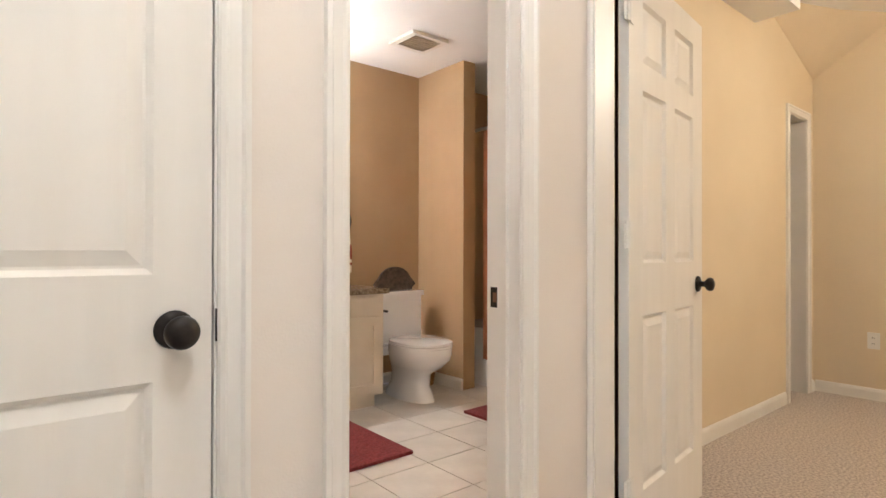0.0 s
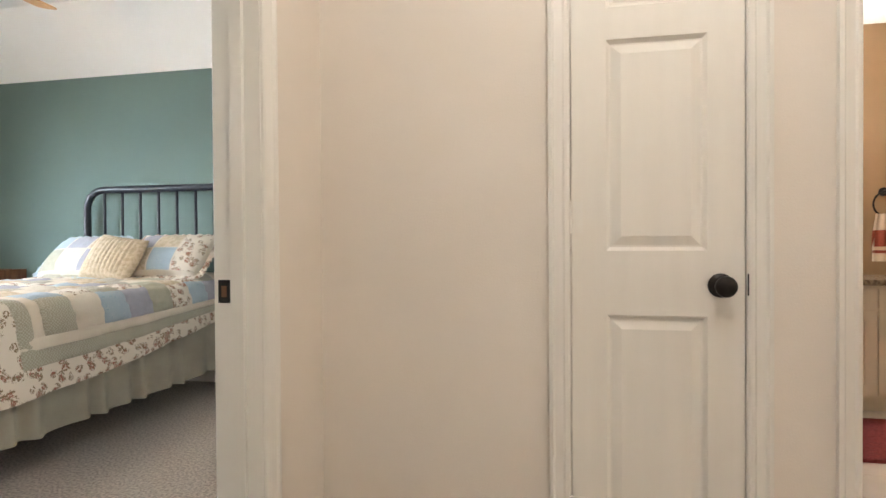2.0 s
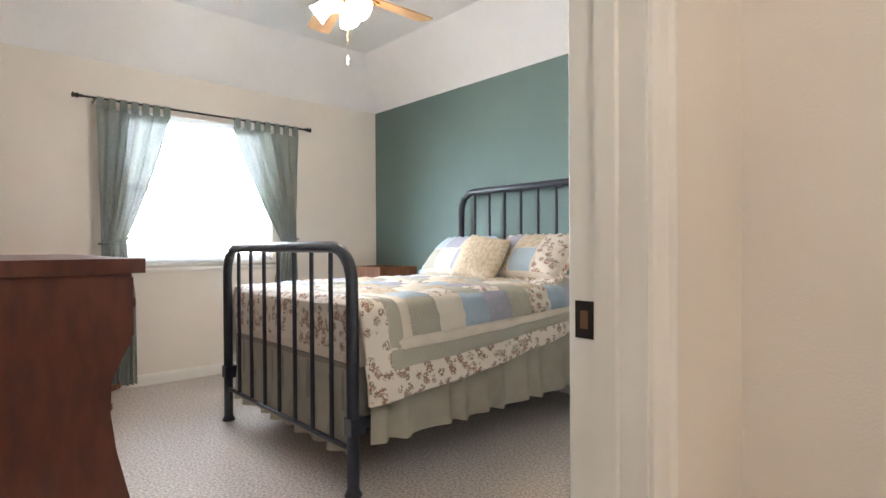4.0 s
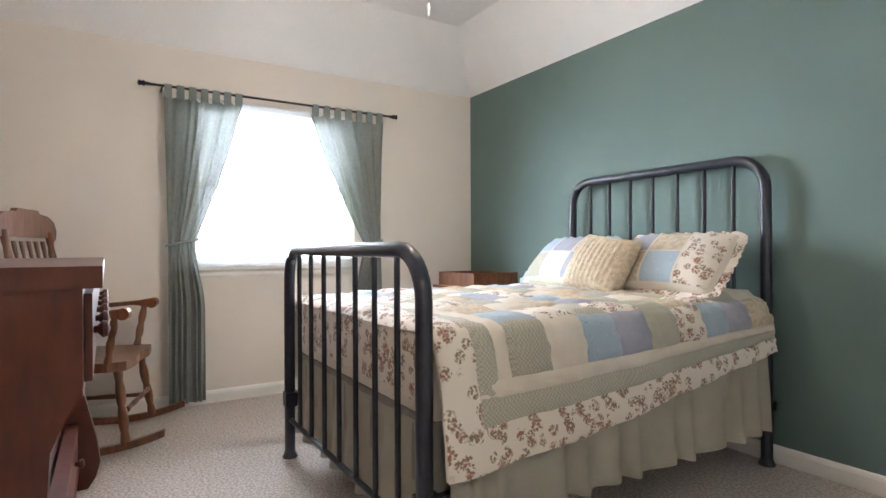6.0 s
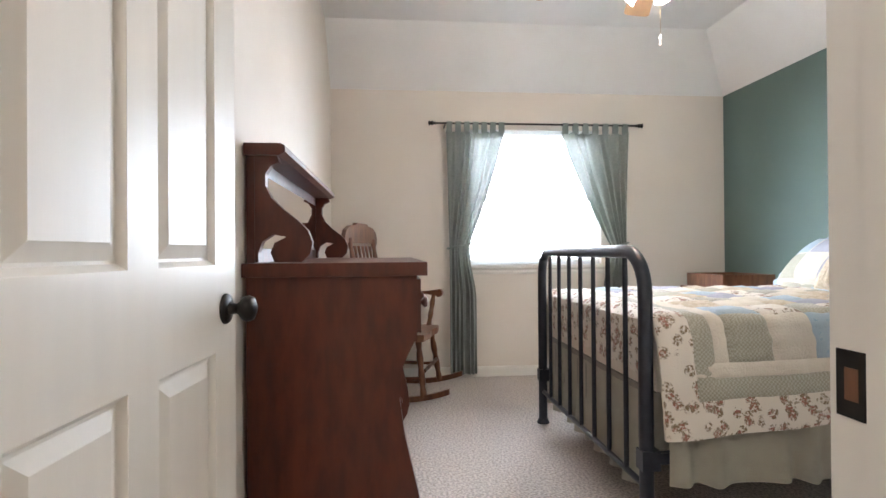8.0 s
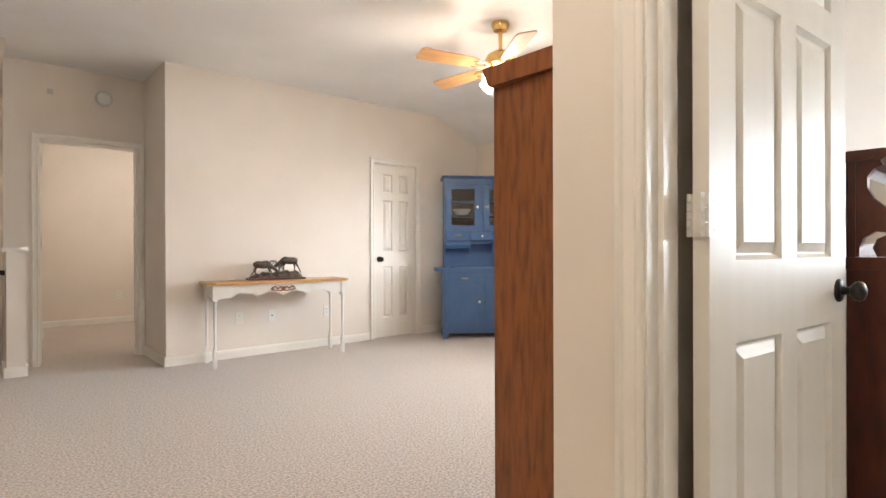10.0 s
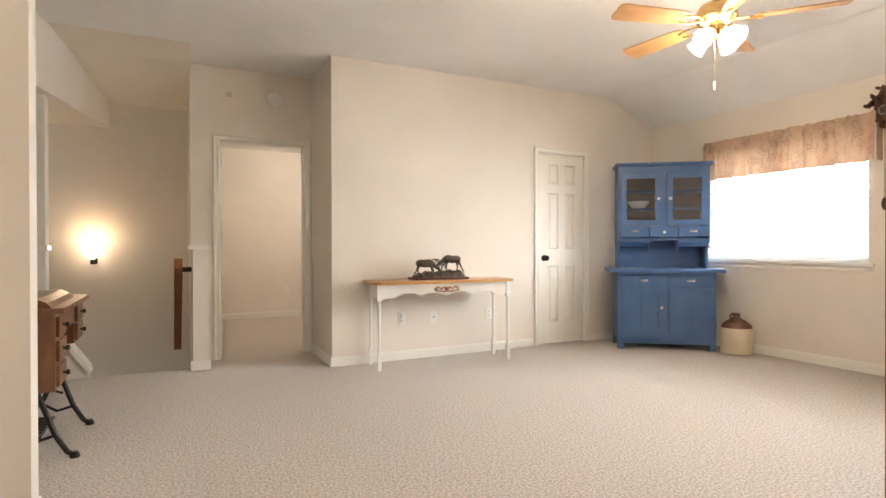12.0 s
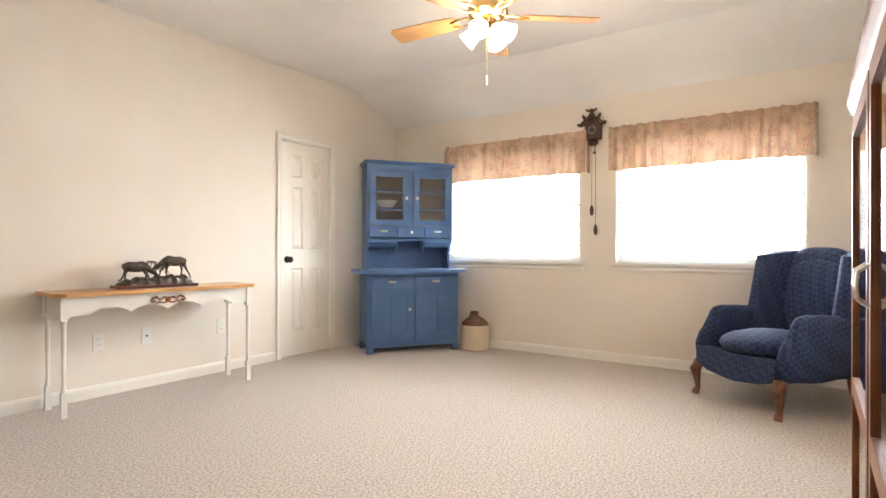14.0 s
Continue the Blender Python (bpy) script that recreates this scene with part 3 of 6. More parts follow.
tagged(link("box_spring", boxes((BX - 0.655, BX + 0.655, FOOT + 0.04, HEAD - 0.02, 0.312, 0.52)), TICK, bevel=0.02), "grey box spring on the iron bed frame", "box spring")
tagged(link("mattress", boxes((BX - 0.655, BX + 0.655, FOOT + 0.05, HEAD - 0.03, 0.522, 0.775)), ECRU, bevel=0.04), "thick mattress under the patchwork quilt", "mattress")

QTOP, QR, QD = 0.80, 0.07, 0.355


def quilt_at(u, v, lift=0.0):
    """Point of the quilt: u across from hem to hem, v along the bed from the foot; lift stands off the surface."""
    W = BW + 0.012
    y = FOOT + 0.035 + v
    flat = W - QR
    a = abs(u)
    drop_scale = 1.0 - 0.17 * v - 0.19 * max(0.0, v - 0.64)
    if a <= flat:
        x, z, nx, nz = a, QTOP, 0.0, 1.0
    elif a <= flat + QR * math.pi / 2:
        q = (a - flat) / QR
        x, z, nx, nz = flat + QR * math.sin(q), QTOP - QR + QR * math.cos(q), math.sin(q), math.cos(q)
    else:
        d = (a - flat - QR * math.pi / 2) * drop_scale
        x, z, nx, nz = W + 0.012 + 0.055 * (d / QD) + 0.010 * math.sin(v * 17) * d / QD, QTOP - QR - d, 1.0, 0.0
    if v < 0.06 and a < flat:
        q = (0.06 - v) / 0.06
        z -= 0.03 * q * q
    w = 0.008 * noise.noise((u * 13, v * 13, 1.3)) + 0.006 * noise.noise((u * 34, v * 34, 2.3)) + 0.010 * noise.noise((u * 3, v * 3, 4.1))
    x, z = x + nx * (lift + w), z + nz * (lift + w)
    if v > 1.45 and a < flat:
        z += 0.02
    return Vector((BX + math.copysign(x, u), y, z))


def quilt_patch(u0, u1, v0, v1, n=9, k=9, puff=0.012, base=0.004):
    bm = bmesh.new()
    g = []
    for i in range(n + 1):
        row = []
        for j in range(k + 1):
            s, t = i / n, j / k
            up = base + puff * (max(0.0, math.sin(math.pi * s) * math.sin(math.pi * t)) ** 0.5) + 0.002 * noise.noise((u0 + s * 2.2, v0 + t * 2.5, 7))
            if i in (0, n) or j in (0, k):
                up = min(up, 0.0)
            row.append(bm.verts.new(quilt_at(u0 + (u1 - u0) * s, v0 + (v1 - v0) * t, up)))
        g.append(row)
    for i in range(n):
        for j in range(k):
            bm.faces.new((g[i][j], g[i + 1][j], g[i + 1][j + 1], g[i][j + 1]))
    return bm


quilt = thing("quilt", "patchwork quilt of rose, blue, lavender and sage squares", "quilt")
UMAX, VMAX = BW + 0.012 - QR + QR * math.pi / 2 + QD, 1.78
bm = quilt_patch(-UMAX, UMAX, 0.0, VMAX, 90, 70, 0.0, -0.012)
part("backing", bm, ECRU, quilt, smooth=60)
rq = random.Random(5)
HEM, SAGEB = 0.125, 0.075
for s in (-1, 1):
    e0 = UMAX
    cuts = ((HEM, FLORAL, 9), (SAGEB, SAGE, 9), (0.055, ECRU, 9))
    for wdt, mt, n in cuts:
        a, b = s * e0, s * (e0 - wdt)
        part("border", quilt_patch(min(a, b), max(a, b), 0.0 + (0 if mt is FLORAL else HEM), VMAX, 5, 60, 0.004), mt, quilt, smooth=60)
        e0 -= wdt
INNER = UMAX - HEM - SAGEB - 0.055
part("border", quilt_patch(-UMAX + HEM, UMAX - HEM, -0.0, HEM, 60, 5, 0.004), FLORAL, quilt, smooth=60)
part("border", quilt_patch(-UMAX + HEM, UMAX - HEM, HEM, HEM + SAGEB, 60, 4, 0.004), SAGE, quilt, smooth=60)
part("border", quilt_patch(-INNER, INNER, HEM + SAGEB, HEM + SAGEB + 0.055, 60, 4, 0.004), ECRU, quilt, smooth=60)
V0 = HEM + SAGEB + 0.055
cols, rows_ = 9, 9
order = [SAGE, ECRU, BLUEPRINT, LAV, SAGEP, FLORAL, BLUEPRINT, LAV, BEIGE]
for i in range(cols):
    for j in range(rows_):
        u0, u1 = -INNER + 2 * INNER * i / cols, -INNER + 2 * INNER * (i + 1) / cols
        v0, v1 = V0 + (VMAX - V0) * j / rows_, V0 + (VMAX - V0) * (j + 1) / rows_
        mt = order[j % 9] if i in (0, cols - 1) else TOPS[(i * 3 + j * 2 + rq.randrange(2)) % len(TOPS)]
        part("patch", quilt_patch(u0, u1, v0, v1), mt, quilt, smooth=60)
# the quilt's short fall over the foot end
bm = bmesh.new()
g = []
for i in range(61):
    u = -BW + 0.03 + 2 * (BW - 0.03) * i / 60
    row = []
    for j in range(9):
        q = j / 8
        row.append(bm.verts.new((BX + u, FOOT + 0.036 - 0.004 * math.sin(q * 3) + 0.004 * noise.noise((u * 12, q * 3, 2)), QTOP - 0.03 - 0.20 * q + 0.008 * math.sin(u * 21) * q)))
    g.append(row)
for i in range(60):
    for j in range(8):
        bm.faces.new((g[i][j], g[i + 1][j], g[i + 1][j + 1], g[i][j + 1]))
part("foot_fall", bm, FLORAL, quilt, "rose-print end of the quilt", smooth=60)

skirt = thing("bed_skirt", "gathered grey-green bed skirt round the bed", "bed skirt")


def skirt_run(points, z0, z1):
    """A gathered strip along a line of plan points, fuller at the hem."""
    bm = bmesh.new()
    g, s = [], 0.0
    for (ax, ay), (bx, by) in zip(points, points[1:]):
        length = math.hypot(bx - ax, by - ay)
        n = int(length / 0.012)
        nx, ny = (by - ay) / length, -(bx - ax) / length
        for i in range(n):
            q = i / n
            ph = (s + q * length) * 40 + 6 * noise.noise(((s + q * length) * 4, 3.3, 0))
            row = []
            for j in range(7):
                t = j / 6
                amp = 0.003 + 0.019 * t
                o = amp * math.sin(ph) + 0.010 * t * noise.noise(((s + q * length) * 5, t * 2, 9)) + 0.015 * t
                row.append(bm.verts.new((ax + (bx - ax) * q + nx * o, ay + (by - ay) * q + ny * o, z1 + (z0 - z1) * t + 0.006 * math.sin(ph * 0.5) * t)))
            g.append(row)
        s += length
    for p, q in zip(g, g[1:]):
        for j in range(6):
            bm.faces.new((p[j], q[j], q[j + 1], p[j + 1]))
    return bm


part("side_panel", skirt_run([(BX + 0.696, FOOT + 0.075), (BX + 0.696, HEAD - 0.10)], 0.20, 0.58), SKIRT, skirt, smooth=80)
part("side_panel", skirt_run([(BX - 0.696, HEAD - 0.10), (BX - 0.696, FOOT + 0.075)], 0.20, 0.58), SKIRT, skirt, smooth=80)
part("foot_panel", skirt_run([(BX - 0.64, FOOT + 0.037), (BX + 0.66, FOOT + 0.037)], 0.14, 0.50), SKIRT, skirt, smooth=80)


def cushion(name, label, w, h, t, m, mat, frill=0.0, frill_mat=None, squares=(), ribs=False):
    """A stuffed pillow in its own xz plane, thickness along y, with a flat frill and sewn squares."""
    ob = thing(name, label, "pillow", m)

    def half(x, z):
        q = max(0.0, 1 - abs(2 * x / w) ** 2.6) * max(0.0, 1 - abs(2 * z / h) ** 2.6)
        return t / 2 * q ** 0.45

    def sheet(x0, x1, z0, z1, side, lift, n):
        bm = bmesh.new()
        g = []
        for i in range(n + 1):
            row = []
            for j in range(n + 1):
                x, z = x0 + (x1 - x0) * i / n, z0 + (z1 - z0) * j / n
                k = 0.004 * noise.noise((x * 14, z * 14, w * 7)) + (0.004 * math.sin(x * 210) if ribs else 0)
                px, pz = x * (1 - 0.10 * (2 * z / h) ** 2 * 0.6), z * (1 - 0.08 * (2 * x / w) ** 2 * -1.0)
                row.append(bm.verts.new((px, side * (half(x, z) + lift + k * (half(x, z) / t * 2)), pz)))
            g.append(row)
        for i in range(n):
            for j in range(n):
                bm.faces.new((g[i][j], g[i + 1][j], g[i + 1][j + 1], g[i][j + 1]))
        return bm
    part("cover", sheet(-w / 2, w / 2, -h / 2, h / 2, -1, 0, 44 if ribs else 24), mat, ob, smooth=80)
    part("back", sheet(-w / 2, w / 2, -h / 2, h / 2, 1, 0, 16), mat, ob, smooth=80)
    for k, (x0, x1, z0, z1, mt) in enumerate(squares):
        part("patch", sheet(x0 * w, x1 * w, z0 * h, z1 * h, -1, 0.003, 8), mt, ob, smooth=80)
    if frill:
        bm = bmesh.new()
        per = []
        for i in range(240):
            a = 2 * math.pi * i / 240
            c, s = math.cos(a), math.sin(a)
            k = (abs(c) ** 8 + abs(s) ** 8) ** (-1 / 8)
            per.append((c * k, s * k))
        g = []
        for i, (c, s) in enumerate(per):
            row = []
            for j in range(4):
                f = j / 3
                row.append(bm.verts.new((c * (w / 2 + frill * f), 0.006 * f * math.sin(i * 0.9 + 2 * noise.noise((i * 0.1, 1, 2))), s * (h / 2 + frill * f) * 1.0)))
            g.append(row)
        for i in range(240):
            for j in range(3):
                bm.faces.new((g[i][j], g[(i + 1) % 240][j], g[(i + 1) % 240][j + 1], g[i][j + 1]))
        part("frill", bm, frill_mat, ob, smooth=80)
    return ob


SQ = [(-0.48, -0.17, 0.02, 0.46, LAV), (-0.15, 0.16, 0.02, 0.46, BEIGE), (0.18, 0.48, 0.02, 0.46, FLORAL), (-0.48, -0.17, -0.46, 0.0, BEIGE), (-0.15, 0.16, -0.46, 0.0, BLUEPRINT), (0.18, 0.48, -0.46, 0.0, FLORAL)]
cushion("pillow", "patchwork pillow sham with ruffled rose-print edge", 0.56, 0.36, 0.17, pose(-2.82, 2.75, 0.955, -46, 0, 4), ECRU, 0.04, FLORAL, SQ)
cushion("pillow", "patchwork pillow sham with ruffled blue-print edge", 0.56, 0.36, 0.17, pose(-3.55, 2.77, 0.95, -46, 0, -3), ECRU, 0.04, BLUEPRINT, [(a, b, c, d, (BLUEPRINT, LAV, BEIGE, SAGEP, ECRU, LAV)[k]) for k, (a, b, c, d, mt) in enumerate(SQ)])
cushion("throw_pillow", "small tan ribbed throw pillow between the shams", 0.36, 0.32, 0.15, pose(-3.10, 2.56, 0.945, -34, 8, 4), BEIGE, ribs=True)


def bun(bm, x, y, z, r, s=1.0):
    lathe(bm, [(r * 0.4, 0), (r * 0.45, 0.008), (r, 0.018), (r * 0.9, 0.028), (0, 0.034)], pose(x, y, z, -90, 0, 0), 14)


def scroll(cx, cz, r0, turns, start, n=26):
    """Outline of a volute's spiral, as (a, b) pairs."""
    return [(cx + r0 * (1 - 0.75 * i / n) * math.cos(start + turns * 2 * math.pi * i / n), cz + r0 * (1 - 0.75 * i / n) * math.sin(start + turns * 2 * math.pi * i / n)) for i in range(n + 1)]


def sideboard():
    """Empire sideboard: bowed scroll sides, overhanging drawer tier, doors and a mirrored gallery. Back at y 0, front to +y, its end at x 0 running to -x."""
    L, D = 1.53, 0.56
    sb = thing("sideboard", "dark red mahogany empire sideboard with mirrored scroll gallery", "sideboard", pose(-2.45, -0.245, 0))
    part("top", boxes((-L - 0.03, 0.03, 0.0, D + 0.045, 0.955, 1.0)), MAHOG, sb, bevel=0.006)
    part("drawer_tier", boxes((-L, 0.0, 0.01, D + 0.01, 0.73, 0.954)), MAHOG, sb, bevel=0.004)
    body = [(0.01, 0.10), (D - 0.05, 0.10), (D - 0.10, 0.2), (D - 0.13, 0.35), (D - 0.135, 0.5), (D - 0.12, 0.62), (D - 0.09, 0.70), (D - 0.07, 0.729), (0.01, 0.729)]
    bm = bmesh.new()
    prism(bm, body, -L + 0.06, -0.0, "x")
    part("body", bm, MAHOG, sb)
    leg = [(D - 0.15, 0.73), (D + 0.0, 0.73), (D - 0.02, 0.69), (D - 0.045, 0.63), (D - 0.05, 0.54), (D - 0.035, 0.42), (D - 0.01, 0.31), (D + 0.015, 0.2), (D + 0.025, 0.11), (D + 0.01, 0.05), (D - 0.02, 0.0), (D - 0.10, 0.0), (D - 0.11, 0.05), (D - 0.10, 0.10), (D - 0.12, 0.2), (D - 0.15, 0.4)]
    end = [(0.01, 0.0), (0.09, 0.0), (0.095, 0.09), (D - 0.13, 0.09), (D - 0.105, 0.0)] + list(reversed(leg[1:11])) + [(D + 0.01, 0.735), (D + 0.01, 0.954), (0.01, 0.954)]
    bm = bmesh.new()
    prism(bm, end, 0.0045, 0.012, "x")
    part("end_panel", bm, MAHOG, sb)
    for x in (0.004, -L + 0.056):
        bm = bmesh.new()
        prism(bm, leg, x - 0.058, x, "x")
        part("scroll_leg", bm, MAHOG, sb, bevel=0.004)
        part("back_foot", boxes((x - 0.058, x, 0.01, 0.09, 0, 0.10)), MAHOG, sb)
    for k in range(3):
        x0 = -L + 0.03 + k * (L - 0.06) / 3
        dr = part("drawer_front", boxes((x0 + 0.008, x0 + (L - 0.06) / 3 - 0.008, D + 0.0105, D + 0.026, 0.755, 0.94)), MAHOG, sb, bevel=0.005)
        for q in (0.25, 0.75):
            bm = bmesh.new()
            bun(bm, x0 + (L - 0.06) / 3 * q, D + 0.026, 0.85, 0.02)
            part("knob", bm, MAHOG, dr, smooth=50)
    for k in range(4):
        x0 = -L + 0.07 + k * (L - 0.14) / 4
        dd = part("cabinet_door", boxes((x0 + 0.006, x0 + (L - 0.14) / 4 - 0.006, D - 0.135, D - 0.11, 0.30, 0.70)), MAHOG, sb, bevel=0.005)
        bm = bmesh.new()
        bun(bm, x0 + (0.03 if k % 2 else (L - 0.14) / 4 - 0.03), D - 0.11, 0.50, 0.018)
        part("knob", bm, MAHOG, dd, smooth=50)
    lw = part("lower_drawer", boxes((-L + 0.07, -0.07, D - 0.10, D - 0.055, 0.12, 0.29)), MAHOG, sb, bevel=0.006)
    for q in (0.2, 0.8):
        bm = bmesh.new()
        bun(bm, -L + 0.07 + (L - 0.14) * q, D - 0.055, 0.21, 0.018)
        part("knob", bm, MAHOG, lw, smooth=50)
    # gallery
    part("gallery_back", boxes((-L + 0.03, -0.02, 0.004, 0.03, 1.0, 1.36)), MAHOG, sb)
    part("mirror", boxes((-L + 0.10, -0.09, 0.031, 0.036, 1.05, 1.31)), MIRROR, sb, "narrow mirror in the gallery")
    bm = bmesh.new()
    prism(bm, [(0.0, 1.36), (0.115, 1.36), (0.135, 1.372), (0.135, 1.392), (0.12, 1.40), (0.0, 1.40)], -L, 0.0, "x")
    part("gallery_shelf", bm, MAHOG, sb, bevel=0.003)
    outline = [(0.031, 1.36), (0.105, 1.36), (0.112, 1.34), (0.085, 1.328), (0.066, 1.30), (0.066, 1.26), (0.085, 1.22), (0.125, 1.18), (0.17, 1.145), (0.205, 1.11), (0.22, 1.07), (0.212, 1.03), (0.185, 1.003)]
    outline += [(0.095, 1.003), (0.082, 1.035), (0.095, 1.068), (0.135, 1.088), (0.09, 1.096), (0.055, 1.072), (0.042, 1.035), (0.042, 1.003), (0.031, 1.003)]
    for x in (-0.02, -L + 0.06):
        bm = bmesh.new()
        prism(bm, outline, x - 0.04, x, "x")
        part("scroll_bracket", bm, MAHOG, sb, bevel=0.003)
    return sb


sideboard()


def turned(bm, p, q, r, rings=5):
    """A turned spindle from p to q with beads."""
    p, q = Vector(p), Vector(q)
    L = (q - p).length
    prof = []
    for i in range(25):
        t = i / 24
        prof.append((r * (0.72 + 0.28 * abs(math.cos(t * math.pi * rings))), t * L))
    lathe(bm, prof, Matrix.Translation(p) @ (q - p).to_track_quat("Z", "Y").to_matrix().to_4x4(), 12)


def rocking_chair():
    """Turned rocker: sits facing +y."""
    ch = thing("rocking_chair", "brown turned-wood rocking chair with spindle back", "rocking chair", pose(-4.62, 0.33, 0, 0, 0, -16) @ Matrix.Diagonal((1.08, 1.0, 1.05, 1)))
    bm = bmesh.new()
    outline = [(-0.25, -0.2), (-0.22, -0.24), (0.22, -0.24), (0.25, -0.2), (0.27, 0.12), (0.24, 0.2), (0.12, 0.215), (0, 0.20), (-0.12, 0.215), (-0.24, 0.2), (-0.27, 0.12)]
    prism(bm, outline, 0.40, 0.445, "z")
    part("seat", bm, MAPLE, ch, bevel=0.012)
    for s in (-1, 1):
        bm = bmesh.new()
        a = [(y, 0.004 + 0.10 * ((y + 0.02) / 0.48) ** 2) for y in [-0.48 + 0.86 * i / 14 for i in range(15)]]
        prism(bm, [(y, z) for y, z in a] + [(y, z + 0.035) for y, z in reversed(a)], s * 0.26 - 0.014, s * 0.26 + 0.014, "x")
        part("rocker", bm, MAPLE, ch, bevel=0.004)
        for y0, y1 in ((0.15, 0.2), (-0.18, -0.24)):
            bm = bmesh.new()
            turned(bm, (s * 0.255, y1, 0.045), (s * 0.2, y0, 0.405), 0.024, 3)
            part("leg", bm, MAPLE, ch, smooth=50)
        bm = bmesh.new()
        turned(bm, (s * 0.245, -0.21, 0.16), (s * 0.245, 0.185, 0.16), 0.014, 2)
        part("stretcher", bm, MAPLE, ch, smooth=50)
        bm = bmesh.new()
        turned(bm, (s * 0.25, 0.12, 0.44), (s * 0.27, 0.16, 0.69), 0.021, 3)
        part("arm_post", bm, MAPLE, ch, smooth=50)
        bm = bmesh.new()
        pr = [(-0.27, 0.70), (-0.05, 0.685), (0.12, 0.695), (0.19, 0.705)] + arc(0.20, 0.68, 0.03, 80, -140, 7) + [(0.10, 0.672), (-0.05, 0.66), (-0.27, 0.67)]
        prism(bm, pr, s * 0.275 - 0.03, s * 0.275 + 0.03, "x")
        part("arm", bm, MAPLE, ch, bevel=0.006)
        bm = bmesh.new()
        turned(bm, (s * 0.21, -0.22, 0.44), (s * 0.24, -0.33, 1.08), 0.020, 4)
        part("back_post", bm, MAPLE, ch, smooth=50)
    bm = bmesh.new()
    turned(bm, (-0.2, 0.19, 0.2), (0.2, 0.19, 0.2), 0.014, 3)
    part("stretcher", bm, MAPLE, ch, smooth=50)
    for i in range(5):
        x = -0.14 + 0.07 * i
        bm = bmesh.new()
        turned(bm, (x, -0.22, 0.44), (x * 1.1, -0.325, 1.03), 0.011, 3)
        part("spindle", bm, MAPLE, ch, smooth=50)
    bm = bmesh.new()
    cr = [(-0.27, 1.05), (0.27, 1.05), (0.30, 1.03), (0.325, 1.045), (0.33, 1.09), (0.30, 1.135), (0.23, 1.165), (0.12, 1.175), (0.11, 1.19), (-0.11, 1.19), (-0.12, 1.175), (-0.23, 1.165), (-0.30, 1.135), (-0.33, 1.09), (-0.325, 1.045), (-0.30, 1.03)]
    prism(bm, cr, -0.355, -0.325, "y")
    part("crest_rail", bm, MAPLE, ch, bevel=0.006)


rocking_chair()


def nightstand():
    n = thing("nightstand", "small reddish wooden nightstand in the corner by the bed", "nightstand", pose(-4.55, 2.80, 0))
    part("tabletop", boxes((-0.27, 0.27, -0.24, 0.24, 0.725, 0.75)), OAK, n, bevel=0.005)
    bd = part("body", boxes((-0.25, 0.25, -0.22, 0.22, 0.45, 0.724)), OAK, n)
    part("drawer_front", boxes((-0.22, 0.22, -0.235, -0.221, 0.55, 0.70)), OAK, n, bevel=0.004)
    for x in (-0.23, 0.23):
        for y in (-0.2, 0.2):
            part("leg", boxes((x - 0.02, x + 0.02, y - 0.02, y + 0.02, 0, 0.45)), OAK, n, bevel=0.003)
    b = thing("wooden_tray", "low reddish wooden tray on the nightstand", "tray", pose(-4.55, 2.80, 0.752))
    part("base", boxes((-0.24, 0.24, -0.2, 0.2, 0.0, 0.012)), MAPLE, b)
    for q in ((-0.24, 0.24, -0.2, -0.185, 0.012, 0.10), (-0.24, 0.24, 0.185, 0.2, 0.012, 0.10), (-0.24, -0.225, -0.185, 0.185, 0.012, 0.10), (0.225, 0.24, -0.185, 0.185, 0.012, 0.10)):
        part("side", boxes(q), MAPLE, b)


nightstand()

rod = thing("curtain_rod", "thin dark curtain rod with leafy finials over the window", "curtain rod")
bm = bmesh.new()
tube(bm, [(-4.985, 0.60, 2.075), (-4.985, 2.27, 2.075)], 0.008, 10)
part("pole", bm, BLACK, rod, smooth=50)
for y, s in ((0.60, -1), (2.27, 1)):
    bm = bmesh.new()
    lathe(bm, [(0.009, 0), (0.014, 0.008), (0.009, 0.016), (0.02, 0.032), (0.012, 0.045), (0.022, 0.058), (0.004, 0.066)], pose(-4.985, y, 2.075, -90 * s, 0, 0), 9)
    part("finial", bm, BLACK, rod)
    part("bracket", boxes((-5.069, -4.98, y - s * 0.07 - 0.005, y - s * 0.07 + 0.005, 2.05, 2.066)), BLACK, rod)


